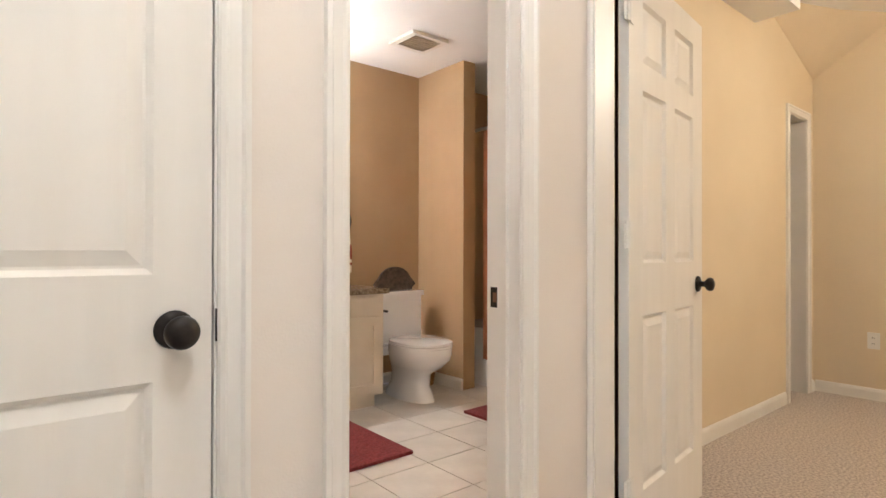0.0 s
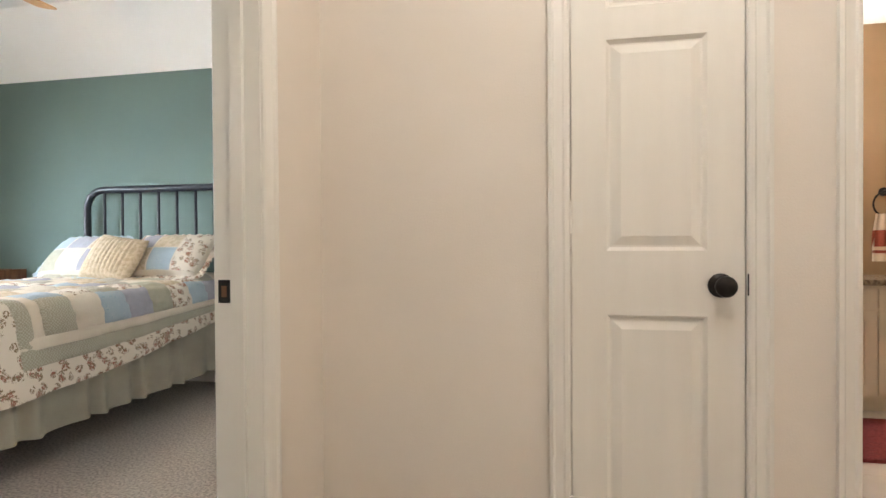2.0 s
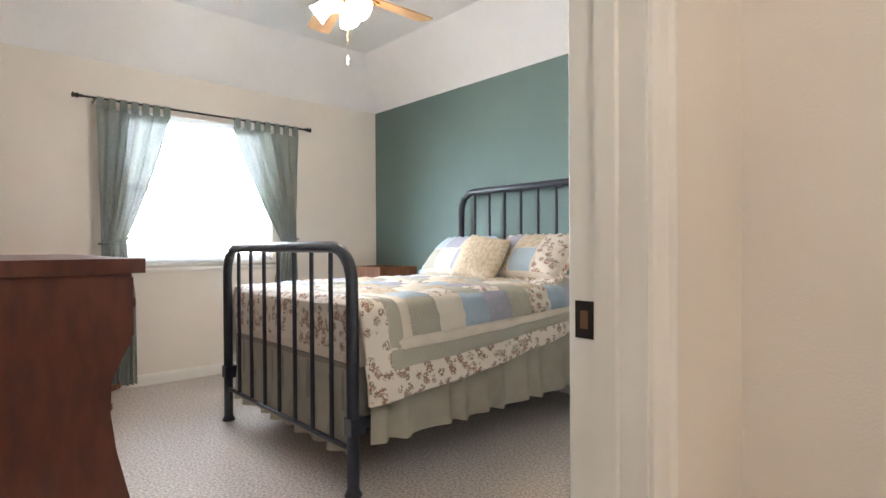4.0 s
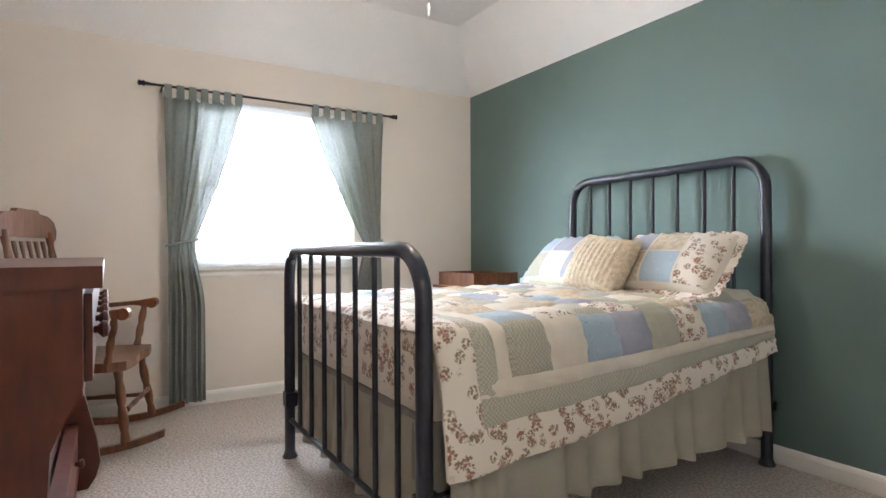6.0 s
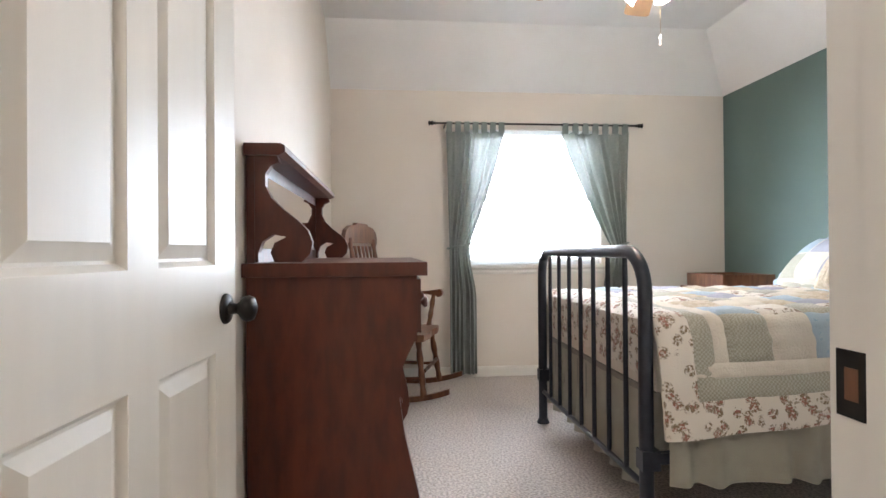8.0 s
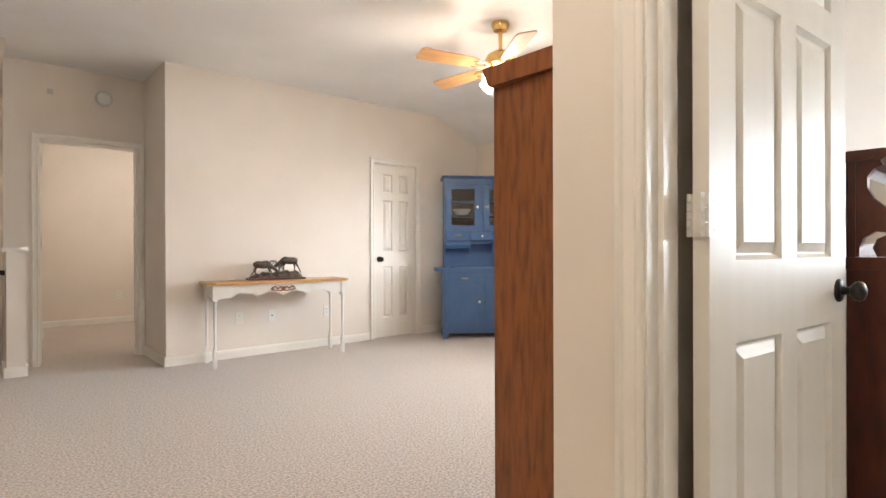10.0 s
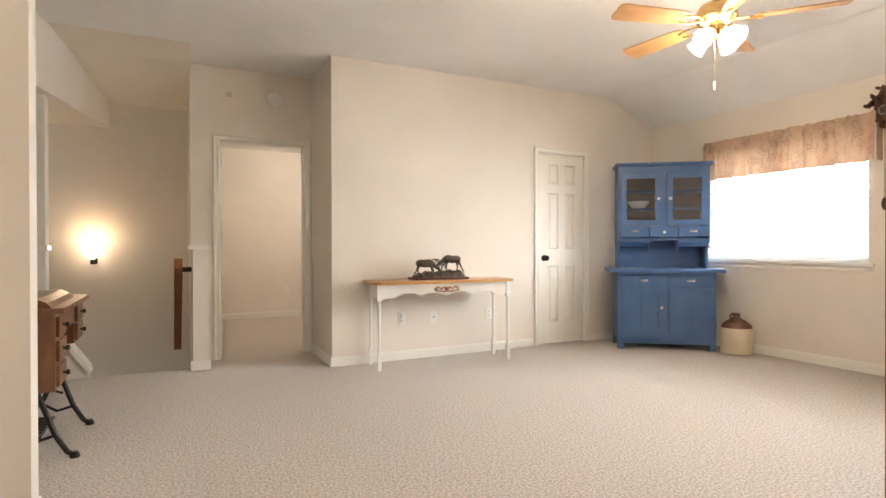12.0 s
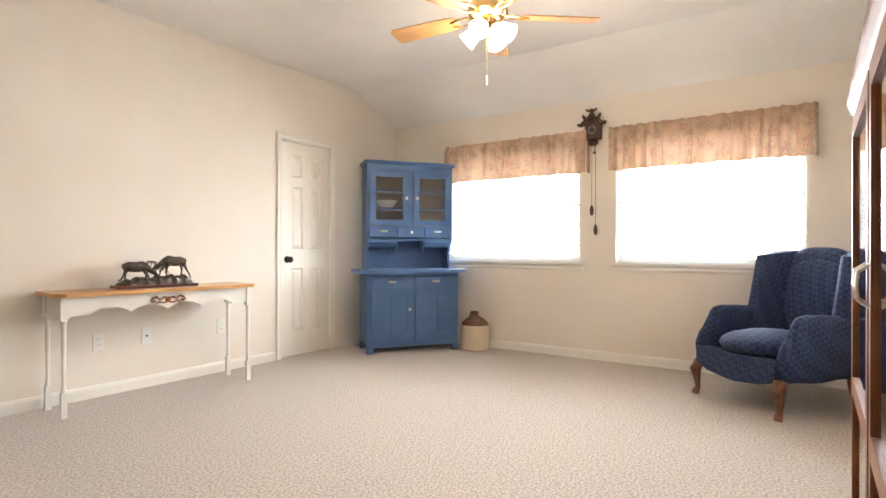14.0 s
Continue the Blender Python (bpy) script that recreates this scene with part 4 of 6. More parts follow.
def curtain(label, y_out, y_in, y_tie, z_tie):
    """Tab-top panel: hangs from the rod between y_out and y_in, gathered at the tie and falling to the floor."""
    c = thing("curtain", label, "curtain", group="bedroom curtains")
    bm = bmesh.new()
    n, k = 96, 40
    g = []
    for i in range(n + 1):
        s = i / n
        row = []
        for j in range(k + 1):
            t = j / k
            z = 2.02 + (0.04 - 2.02) * t
            if z > z_tie:
                q = (2.02 - z) / (2.02 - z_tie)
                lo, hi = y_out + (y_tie[0] - y_out) * q, y_in + (y_tie[1] - y_in) * (0.55 * q + 0.45 * q ** 1.6)
            else:
                q = min(1.0, (z_tie - z) / 0.45)
                q = q * q * (3 - 2 * q)
                sg = 1 if y_in > y_out else -1
                lo, hi = y_tie[0], y_tie[1] + sg * 0.06 * q
            tight = 1 - 0.75 * math.exp(-((z - z_tie) / 0.13) ** 2)
            fold = (0.020 * math.sin(s * 2 * math.pi * 6 + 4.0 * noise.noise((s * 4, t * 1.5, y_out))) + 0.008 * noise.noise((s * 18, t * 5, y_out))) * tight
            sag = -0.02 * abs(math.sin(s * math.pi * 6)) * max(0, 1 - t * 12)
            row.append(bm.verts.new((-4.985 + fold, lo + (hi - lo) * s, z + sag)))
        g.append(row)
    for i in range(n):
        for j in range(k):
            bm.faces.new((g[i][j], g[i + 1][j], g[i + 1][j + 1], g[i][j + 1]))
    part("panel", bm, DRAPE, c, smooth=80)
    for i in range(7):
        y = y_out + (y_in - y_out) * (i + 0.35) / 6.7
        bm = bmesh.new()
        w = 0.022
        for p in ((-4.975, -4.971), (-4.999, -4.995)):
            box(bm, p[0], p[1], y - w, y + w, 2.0, 2.083)
        box(bm, -4.999, -4.971, y - w, y + w, 2.083, 2.087)
        part("tab", bm, DRAPE, c)
    bm = bmesh.new()
    yc = (y_tie[0] + y_tie[1]) / 2
    w = abs(y_tie[1] - y_tie[0]) / 2 + 0.012
    tube(bm, [(-4.985 + 0.035 * math.sin(a), yc + w * math.cos(a), z_tie + 0.02 * math.cos(a)) for a in [2 * math.pi * i / 20 for i in range(21)]], 0.008, 8)
    part("tieback", bm, DRAPE, c)


curtain("sage green sheer tab-top curtain tied back at the window", 0.68, 1.16, (0.70, 0.86), 1.08)
curtain("sage green sheer tab-top curtain tied back at the window", 2.21, 1.64, (2.19, 2.04), 1.08)


def ceiling_fan(name, label, at, drop, angle, blade_len, shades, body_mat, top):
    """Hub and blades at height at[2], hanging from the ceiling at height top; lit glass shades below."""
    f = thing(name, label, "ceiling fan", pose(*at, 0, 0, angle))
    h = top - at[2]
    bm = bmesh.new()
    lathe(bm, [(0.065, h), (0.068, h - 0.02), (0.05, h - 0.06), (0.016, h - 0.07), (0.013, 0.09), (0.05, 0.085), (0.095, 0.06), (0.115, 0.02), (0.115, -0.02), (0.09, -0.045), (0.05, -0.055), (0.045, -0.085), (0.06, -0.10), (0.05, -0.125), (0, -0.13)], None, 28)
    part("motor", bm, body_mat, f, smooth=40)
    for k in range(5):
        a = 72 * k
        m = pose(0, 0, 0, 0, 0, a) @ pose(0, 0, -0.03, 12, 0, 0)
        bm = bmesh.new()
        o = [(0.20, -0.05), (0.26, -0.062), (blade_len - 0.05, -0.072)] + arc(blade_len - 0.03, -0.042, 0.03, -90, 0, 4) + arc(blade_len - 0.03, 0.042, 0.03, 0, 90, 4) + [(blade_len - 0.05, 0.072), (0.26, 0.062), (0.20, 0.05)]
        prism(bm, o, -0.004, 0.004, "z")
        b = part("blade", bm, BLADE, f, "honey oak blade")
        b.matrix_basis = m
        bm = bmesh.new()
        tube(bm, [(0.09, 0, 0.0), (0.14, 0.03, -0.004), (0.19, 0.035, -0.008), (0.24, 0.02, -0.008)], 0.006, 6)
        tube(bm, [(0.09, 0, 0.0), (0.14, -0.03, -0.004), (0.19, -0.035, -0.008), (0.24, -0.02, -0.008)], 0.006, 6)
        ir = part("blade_iron", bm, body_mat, f, smooth=50)
        ir.matrix_basis = m
    for k in range(shades):
        a = 360 / shades * k + 20
        m = pose(0, 0, -0.10, 0, 0, a) @ pose(0.055, 0, 0, 0, 125, 0)
        bm = bmesh.new()
        lathe(bm, [(0.02, 0), (0.021, 0.015), (0.032, 0.028), (0.043, 0.055), (0.048, 0.085), (0.056, 0.105), (0.052, 0.105), (0.043, 0.085), (0.038, 0.055), (0.027, 0.032), (0.0, 0.025)], None, 20)
        s = part("shade", bm, SHADE, f, "frosted glass tulip shade, lit", smooth=50)
        s.matrix_basis = m
    bm = bmesh.new()
    for z in range(14):
        lathe(bm, [(0.0006, -0.14 - 0.018 * z), (0.0014, -0.148 - 0.018 * z), (0.0006, -0.155 - 0.018 * z)], pose(0.03, 0.02, 0), 6)
    part("pull_chain", bm, body_mat, f)
    bm = bmesh.new()
    lathe(bm, [(0.002, -0.39), (0.006, -0.40), (0.008, -0.415), (0.004, -0.43), (0.007, -0.44), (0.001, -0.45)], pose(0.03, 0.02, 0), 10)
    part("chain_pendant", bm, WHITE, f, "small clear pendant")
    return f


ceiling_fan("ceiling_fan", "ceiling fan with honey oak blades and lit glass shades", (-3.12, 1.5, 2.46), 0.3, 18, 0.62, 4, BRASS, 2.78)
lamp("fan_light", "POINT", (-3.12, 1.5, 2.24), 26, BULB, 0.12)

# ---- game room things ----
VAL = print_fabric("rose_tan_valance_cotton", (0.58, 0.39, 0.275), (0.47, 0.27, 0.21), (0.47, 0.36, 0.23), 10, 0.6)
n_, l_ = VAL.node_tree.nodes, VAL.node_tree.links
tl_, mx_ = n_.new("ShaderNodeBsdfTranslucent"), n_.new("ShaderNodeMixShader")
mx_.inputs[0].default_value = 0.16
l_.new(n_["Principled BSDF"].inputs["Base Color"].links[0].from_socket, tl_.inputs[0])
l_.new(n_["Principled BSDF"].outputs[0], mx_.inputs[1])
l_.new(tl_.outputs[0], mx_.inputs[2])
l_.new(mx_.outputs[0], n_["Material Output"].inputs[0])
CERAM = material("cream_glazed_stoneware", (0.60, 0.50, 0.37), 0.28, colour2=(0.66, 0.56, 0.42), scale=9)
CERAMB = material("brown_glazed_stoneware", (0.12, 0.05, 0.028), 0.2, colour2=(0.18, 0.08, 0.04), scale=12)
BRONZE = material("dark_bronze", (0.050, 0.037, 0.029), 0.45, 0.5, colour2=(0.105, 0.078, 0.060), scale=30, bump=0.5, bump_scale=60)
CLOCKW = material("dark_carved_walnut", (0.045, 0.018, 0.01), 0.55, colour2=(0.085, 0.035, 0.018), scale=25, bump=0.4, bump_scale=60)
PLASTIC = material("white_plastic_plate", (0.8, 0.78, 0.73), 0.35)
DARKIN = material("dim_cabinet_lining", (0.19, 0.165, 0.15), 0.8, colour2=(0.23, 0.20, 0.18), scale=6)


def hutch():
    """Blue step-back hutch, front to -y; back at y 0.42, its width along x."""
    W, D = 0.93, 0.42
    h = thing("hutch", "blue painted step-back hutch with glazed doors and white knobs", "hutch", pose(-4.403, -4.12, 0, 0, 0, 180 - 36.8))
    w = W / 2
    case = part("base_cabinet", boxes((-w, w, 0.012, D, 0.09, 0.775)), BLUE, h, bevel=0.004)
    for x in (-w + 0.03, w - 0.03):
        for y in (0.04, D - 0.03):
            part("foot", boxes((x - 0.03, x + 0.03, y - 0.028, y + 0.028, 0, 0.0895)), BLUE, h, bevel=0.003)
    part("base_rail", boxes((-w + 0.06, w - 0.06, 0.014, 0.03, 0.06, 0.0895)), BLUE, h)
    part("worktop", boxes((-0.555, 0.53, -0.06, D - 0.03, 0.776, 0.812)), BLUE, h, bevel=0.005)

    def cup(x, z, y, parent):
        bm = bmesh.new()
        g = []
        for i in range(9):
            a = math.pi * i / 8
            g.append([bm.verts.new((x - 0.04 * math.cos(a), y - 0.022 * math.sin(a) * math.cos(b), z + 0.02 * math.sin(b) - 0.004)) for b in [math.pi / 2 * j / 4 for j in range(5)]])
        for p, q in zip(g, g[1:]):
            for j in range(4):
                bm.faces.new((p[j], q[j], q[j + 1], p[j + 1]))
        part("cup_pull", bm, STEEL, parent, "nickel cup pull", smooth=60)

    def knob(x, z, y, parent):
        bm = bmesh.new()
        lathe(bm, [(0.007, 0), (0.007, 0.012), (0.015, 0.018), (0.016, 0.026), (0.01, 0.032), (0, 0.034)], pose(x, y, z, 90, 0, 0), 16)
        part("knob", bm, PORC, parent, "white porcelain knob", smooth=50)
    for s, x0, x1 in ((-1, -w + 0.045, -0.015), (1, 0.02, w - 0.03)):
        dr = part("drawer", boxes((x0, x1, -0.004, 0.0115, 0.635, 0.735)), BLUE, h, bevel=0.003)
        cup((x0 + x1) / 2, 0.69, -0.004, dr)
        dm = wall_mesh("x", (-0.004, 0.0115), x0, x1, 0.11, 0.615, [(x0 + 0.075, (x0 + x1) / 2 + 0.02 * s, 0.19, 0.54), ((x0 + x1) / 2 + 0.045 + 0.02 * s, x1 - 0.06, 0.19, 0.54)])
        dd = part("lower_door", dm, BLUE, h)
        part("door_panel", boxes((x0 + 0.07, x1 - 0.055, 0.0045, 0.010, 0.185, 0.545)), BLUE, dd)
        if s < 0:
            knob(x1 - 0.035, 0.425, -0.004, dd)
    # upper part
    U, UD = 0.43, 0.13
    part("back_board", boxes((-U, U, D - 0.02, D - 0.004, 0.813, 1.855)), BLUE, h)
    for s in (-1, 1):
        bm = bmesh.new()
        side = [(D - 0.021, 0.813), (UD + 0.02, 0.813), (UD + 0.045, 0.84), (UD + 0.075, 0.90), (UD + 0.075, 0.98), (UD + 0.05, 1.05), (UD + 0.005, 1.09), (UD, 1.855), (D - 0.021, 1.855)]
        prism(bm, side, s * U - 0.011, s * U + 0.011, "x")
        part("side_panel", bm, BLUE, h)
    for z in (1.235, 1.42, 1.60):
        part("shelf", boxes((-U + 0.012, U - 0.012, UD + 0.012, D - 0.021, z - 0.009, z + 0.009)), BLUE, h)
    part("shelf", boxes((-U + 0.012, U - 0.012, UD + 0.012, D - 0.021, 1.10, 1.118)), BLUE, h)
    part("lining", boxes((-U + 0.012, U - 0.012, D - 0.024, D - 0.0205, 1.245, 1.83)), DARKIN, h)
    part("top", boxes((-U + 0.011, U - 0.011, UD + 0.001, D - 0.021, 1.835, 1.854)), BLUE, h)
    bm = bmesh.new()
    prism(bm, [(UD - 0.03, 1.888), (UD - 0.035, 1.872), (UD - 0.015, 1.856), (D, 1.856), (D, 1.888)], -U - 0.035, U + 0.035, "x")
    part("cornice", bm, BLUE, h, bevel=0.003)
    part("top_rail", boxes((-U + 0.012, U - 0.012, UD, UD + 0.02, 1.79, 1.8345)), BLUE, h)
    part("centre_stile", boxes((-0.028, 0.028, UD, UD + 0.02, 1.245, 1.79)), BLUE, h)
    for s in (-1, 1):
        x0, x1 = (-U + 0.014, -0.03) if s < 0 else (0.03, U - 0.014)
        dm = wall_mesh("x", (UD - 0.018, UD - 0.001), x0, x1, 1.25, 1.785, [(x0 + 0.055, x1 - 0.055, 1.305, 1.73)])
        dd = part("glazed_door", dm, BLUE, h)
        part("pane", boxes((x0 + 0.05, x1 - 0.05, UD - 0.010, UD - 0.008, 1.30, 1.735)), GLASS, dd)
        knob(x1 - 0.025 if s < 0 else x0 + 0.025, 1.52, UD - 0.018, dd)
    for k, (x0, x1) in enumerate(((-U + 0.014, -0.145), (-0.135, 0.135), (0.145, U - 0.014))):
        dr = part("drawer", boxes((x0, x1, UD - 0.012, UD + 0.15, 1.135, 1.225)), BLUE, h, bevel=0.003)
        if k == 1:
            knob(0, 1.18, UD - 0.012, dr)
        else:
            cup((x0 + x1) / 2, 1.185, UD - 0.012, dr)
            bm = bmesh.new()
            prism(bm, [(UD - 0.008, 1.098), (UD - 0.008, 1.08), (UD + 0.02, 1.05), (UD + 0.08, 1.03), (UD + 0.14, 1.03), (UD + 0.14, 1.098)], x0, x1, "x")
            part("bin", bm, BLUE, h)
    for x in (-0.14, 0.14):
        bm = bmesh.new()
        prism(bm, [(UD, 1.099), (UD + 0.01, 1.03), (UD + 0.03, 0.99), (UD + 0.06, 0.985), (UD + 0.12, 1.06), (UD + 0.12, 1.099)], x - 0.009, x + 0.009, "x")
        part("bracket", bm, BLUE, h)
    b = thing("mixing_bowl", "white ceramic bowl on the hutch shelf", "bowl", h.matrix_world @ pose(-0.22, 0.27, 1.43))
    bm = bmesh.new()
    lathe(bm, [(0.05, 0), (0.07, 0.01), (0.11, 0.06), (0.118, 0.075), (0.112, 0.075), (0.1, 0.055), (0.06, 0.018), (0, 0.014)], None, 28)
    part("body", bm, PORC, b, smooth=50)


hutch()

jug = thing("stoneware_jug", "two-tone stoneware jug, cream body and brown shoulder", "jug", pose(-4.90, -3.72, 0))
bm = bmesh.new()
lathe(bm, [(0.135, 0), (0.142, 0.008), (0.142, 0.235), (0.138, 0.248), (0.0, 0.249)], None, 32)
part("body", bm, CERAM, jug, smooth=40)
bm = bmesh.new()
lathe(bm, [(0.139, 0.249), (0.125, 0.28), (0.09, 0.31), (0.045, 0.335), (0.03, 0.35), (0.03, 0.365), (0.036, 0.37), (0.034, 0.385), (0.02, 0.387), (0, 0.38)], None, 32)
tube(bm, [(0.028, 0, 0.375), (0.06, 0, 0.385), (0.085, 0, 0.365), (0.09, 0, 0.33), (0.085, 0, 0.31)], 0.012, 10)
part("shoulder", bm, CERAMB, jug, "brown glazed shoulder with loop handle", smooth=50)


def console_table():
    """Narrow hall table: cream base with scalloped apron, honey oak top with clipped corners. Back to -y."""
    t = thing("console_table", "cream console table with scalloped apron and oak top", "console table", pose(-2.165, -4.662, 0, 0, 0, -4.2))
    L, D = 1.33, 0.40
    bm = bmesh.new()
    c = 0.05
    prism(bm, [(-L / 2, -D / 2), (L / 2, -D / 2), (L / 2, D / 2 - c), (L / 2 - c, D / 2), (-L / 2 + c, D / 2), (-L / 2, D / 2 - c)], 0.722, 0.745, "z")
    part("tabletop", bm, PINE, t, "honey oak top with clipped corners", bevel=0.006)
    x1 = 0.61
    lower = []
    n = 120
    for i in range(n + 1):
        x = -x1 + 2 * x1 * i / n
        u = abs(x) / x1
        z = 0.603 + 0.044 * abs(math.sin(math.pi * u / 0.39)) ** 0.8 if u < 0.78 else 0.603
        lower.append((x, z))
    bm = bmesh.new()
    prism(bm, lower + [(x1, 0.7215), (-x1, 0.7215)], D / 2 - 0.075, D / 2 - 0.055, "y")
    part("apron", bm, WHITE, t, "cream scalloped apron")
    part("back_apron", boxes((-x1, x1, -D / 2 + 0.04, -D / 2 + 0.06, 0.61, 0.7215)), WHITE, t)
    for s in (-1, 1):
        part("side_apron", boxes((s * x1 - 0.01, s * x1 + 0.01, -D / 2 + 0.06, D / 2 - 0.075, 0.60, 0.7215)), WHITE, t)
        for y in (-D / 2 + 0.05, D / 2 - 0.065):
            bm = boxes((s * x1 - 0.022, s * x1 + 0.022, y - 0.022, y + 0.022, 0.585, 0.7212))
            lathe(bm, [(0.018, 0.585), (0.020, 0.578), (0.013, 0.57), (0.018, 0.555), (0.012, 0.54), (0.0145, 0.50), (0.0095, 0.19), (0.015, 0.17), (0.011, 0.16), (0.014, 0.15)], pose(s * x1, y, 0), 14)
            box(bm, s * x1 - 0.016, s * x1 + 0.016, y - 0.016, y + 0.016, 0.0, 0.15)
            part("leg", bm, WHITE, t, smooth=40)
    bm = bmesh.new()
    for s in (-1, 1):
        tube(bm, [(s * x, D / 2 - 0.050, z) for x, z in ((0.0, 0.675), (0.03, 0.685), (0.055, 0.67), (0.08, 0.69), (0.105, 0.68), (0.115, 0.665), (0.10, 0.655), (0.09, 0.668))], 0.007, 8)
        tube(bm, [(s * x, D / 2 - 0.050, z) for x, z in ((0.0, 0.655), (0.03, 0.648), (0.06, 0.655), (0.085, 0.65))], 0.006, 8)
    lathe(bm, [(0.022, -0.004), (0.018, 0.004), (0.008, 0.009), (0, 0.01)], pose(0, D / 2 - 0.054, 0.668, -90, 0, 0), 14)
    part("applique", bm, OAK, t, "carved oak scroll ornament")


console_table()


def blob(bm, c, r, m=None):
    b = bmesh.ops.create_icosphere(bm, subdivisions=2, radius=1.0)
    mm = Matrix.Translation(c) @ (m or Matrix.Identity(4)) @ Matrix.Diagonal((*r, 1))
    for v in b["verts"]:
        v.co = mm @ v.co


def elk_statue():
    """Two elks locked antler to antler on a rocky ledge over a wooden plinth, all one mesh; runs along x, face to +y."""
    bm = bmesh.new()
    g = []
    for i in range(49):
        u = i / 48
        x = -0.245 + 0.49 * u
        top = 0.036 + 0.018 * noise.noise((x * 14, 2.2, 0)) + 0.016 * noise.noise((x * 34, 7.2, 0)) + (0.016 if u < 0.52 else 0.0)
        top *= min(1.0, 6 * u + 0.35, 6 * (1 - u) + 0.35)
        half = (0.070 + 0.012 * noise.noise((x * 18, 4.0, 1))) * min(1.0, 8 * u + 0.5, 8 * (1 - u) + 0.5)
        row = []
        for j in range(13):
            a = math.pi * j / 12
            k = 1 + 0.16 * noise.noise((x * 30, j * 0.7, 3))
            row.append(bm.verts.new((x, half * math.cos(a) * k, 0.018 + top * abs(math.sin(a)) ** 0.6 * k)))
        g.append(row)
    for p, q in zip(g, g[1:]):
        for j in range(12):
            bm.faces.new((p[j], q[j], q[j + 1], p[j + 1]))
    bm.faces.new(g[0])
    bm.faces.new(list(reversed(g[-1])))
    # each elk: rump, back, withers, neck, head and four legs; s says which way it faces
    for s, ox, oz, rise in ((-1, 0.135, 0.122, 0.0), (1, -0.130, 0.150, 0.012)):
        spine = [(-0.082, 0.0, 0.008), (-0.075, 0.004, 0.022), (-0.045, 0.008, 0.030), (0.0, 0.004, 0.031), (0.045, 0.008, 0.033), (0.07, 0.0, 0.026), (0.092, -0.012, 0.018), (0.112, -0.026, 0.0145), (0.128, -0.036, 0.0135), (0.146, -0.048, 0.009), (0.155, -0.053, 0.005)]
        tube(bm, [(ox + s * x, 0, oz + z + rise * (x + 0.08) * 4) for x, z, r in spine], 0.03, 12, [r for x, z, r in spine])
        for hx, kx, fx, ly in ((-0.055, -0.082, -0.112, 0.014), (-0.05, -0.060, -0.052, -0.014), (0.05, 0.066, 0.058, 0.014), (0.052, 0.088, 0.104, -0.014)):
            tube(bm, [(ox + s * hx, ly, oz - 0.004), (ox + s * (hx + kx) / 2, ly, oz - 0.024), (ox + s * kx, ly, oz - 0.046), (ox + s * (kx + fx) / 2, ly, oz - 0.07), (ox + s * fx, ly, 0.050)], 0.008, 8, [0.018, 0.012, 0.0068, 0.0055, 0.006])
        hx, hz = ox + s * 0.126, oz - 0.026 + rise
        for ly in (-1, 1):
            beam = [(hx, ly * 0.008, hz), (hx + s * 0.012, ly * 0.026, hz + 0.022), (hx + s * 0.040, ly * 0.036, hz + 0.026), (hx + s * 0.072, ly * 0.030, hz + 0.012)]
            tube(bm, beam, 0.003, 6, [0.0042, 0.0038, 0.0032, 0.002])
            for (bx, by, bz), dz in zip(beam[1:], (-0.030, -0.036, -0.026)):
                tube(bm, [(bx, by, bz), (bx + s * 0.016, by * 0.9, bz + dz)], 0.0024, 5, [0.003, 0.0016])
    ob = link("elk_statue", bm, BRONZE, smooth=35)
    ob.matrix_world = pose(-2.157, -4.685, 0.7455, 0, 0, -4.2) @ Matrix.Diagonal((1.0, 1.0, 1.12, 1))
    tagged(ob, "dark bronze statue of two sparring elks on rocks", "statue")
    bm = bmesh.new()
    prism(bm, [(-0.262, -0.088), (0.262, -0.088), (0.262, 0.088), (-0.262, 0.088)], 0.0, 0.0195, "z")
    pl = link("statue_plinth", bm, MAHOG, bevel=0.004)
    pl.matrix_world = pose(-2.157, -4.685, 0.7455, 0, 0, -4.2)
    tagged(pl, "low red mahogany plinth under the bronze elks", "plinth")


elk_statue()


def rounded(x0, x1, y0, y1, z0, z1):
    return boxes((x0, x1, y0, y1, z0, z1))


n_, l_ = NAVY.node_tree.nodes, NAVY.node_tree.links
tc_, mp_, ck_ = n_.new("ShaderNodeTexCoord"), n_.new("ShaderNodeMapping"), n_.new("ShaderNodeTexChecker")
mp_.inputs["Rotation"].default_value = (radians(45), radians(45), radians(45))
ck_.inputs["Scale"].default_value = 34
ck_.inputs["Color1"].default_value, ck_.inputs["Color2"].default_value = (0.014, 0.025, 0.070, 1), (0.032, 0.050, 0.122, 1)
l_.new(tc_.outputs["Object"], mp_.inputs[0])
l_.new(mp_.outputs[0], ck_.inputs[0])
l_.new(ck_.outputs[0], n_["Principled BSDF"].inputs["Base Color"])


def soft(ob):
    ob.modifiers.new("soft", "SUBSURF").levels = 2
    ob.modifiers["soft"].render_levels = 2
    return ob


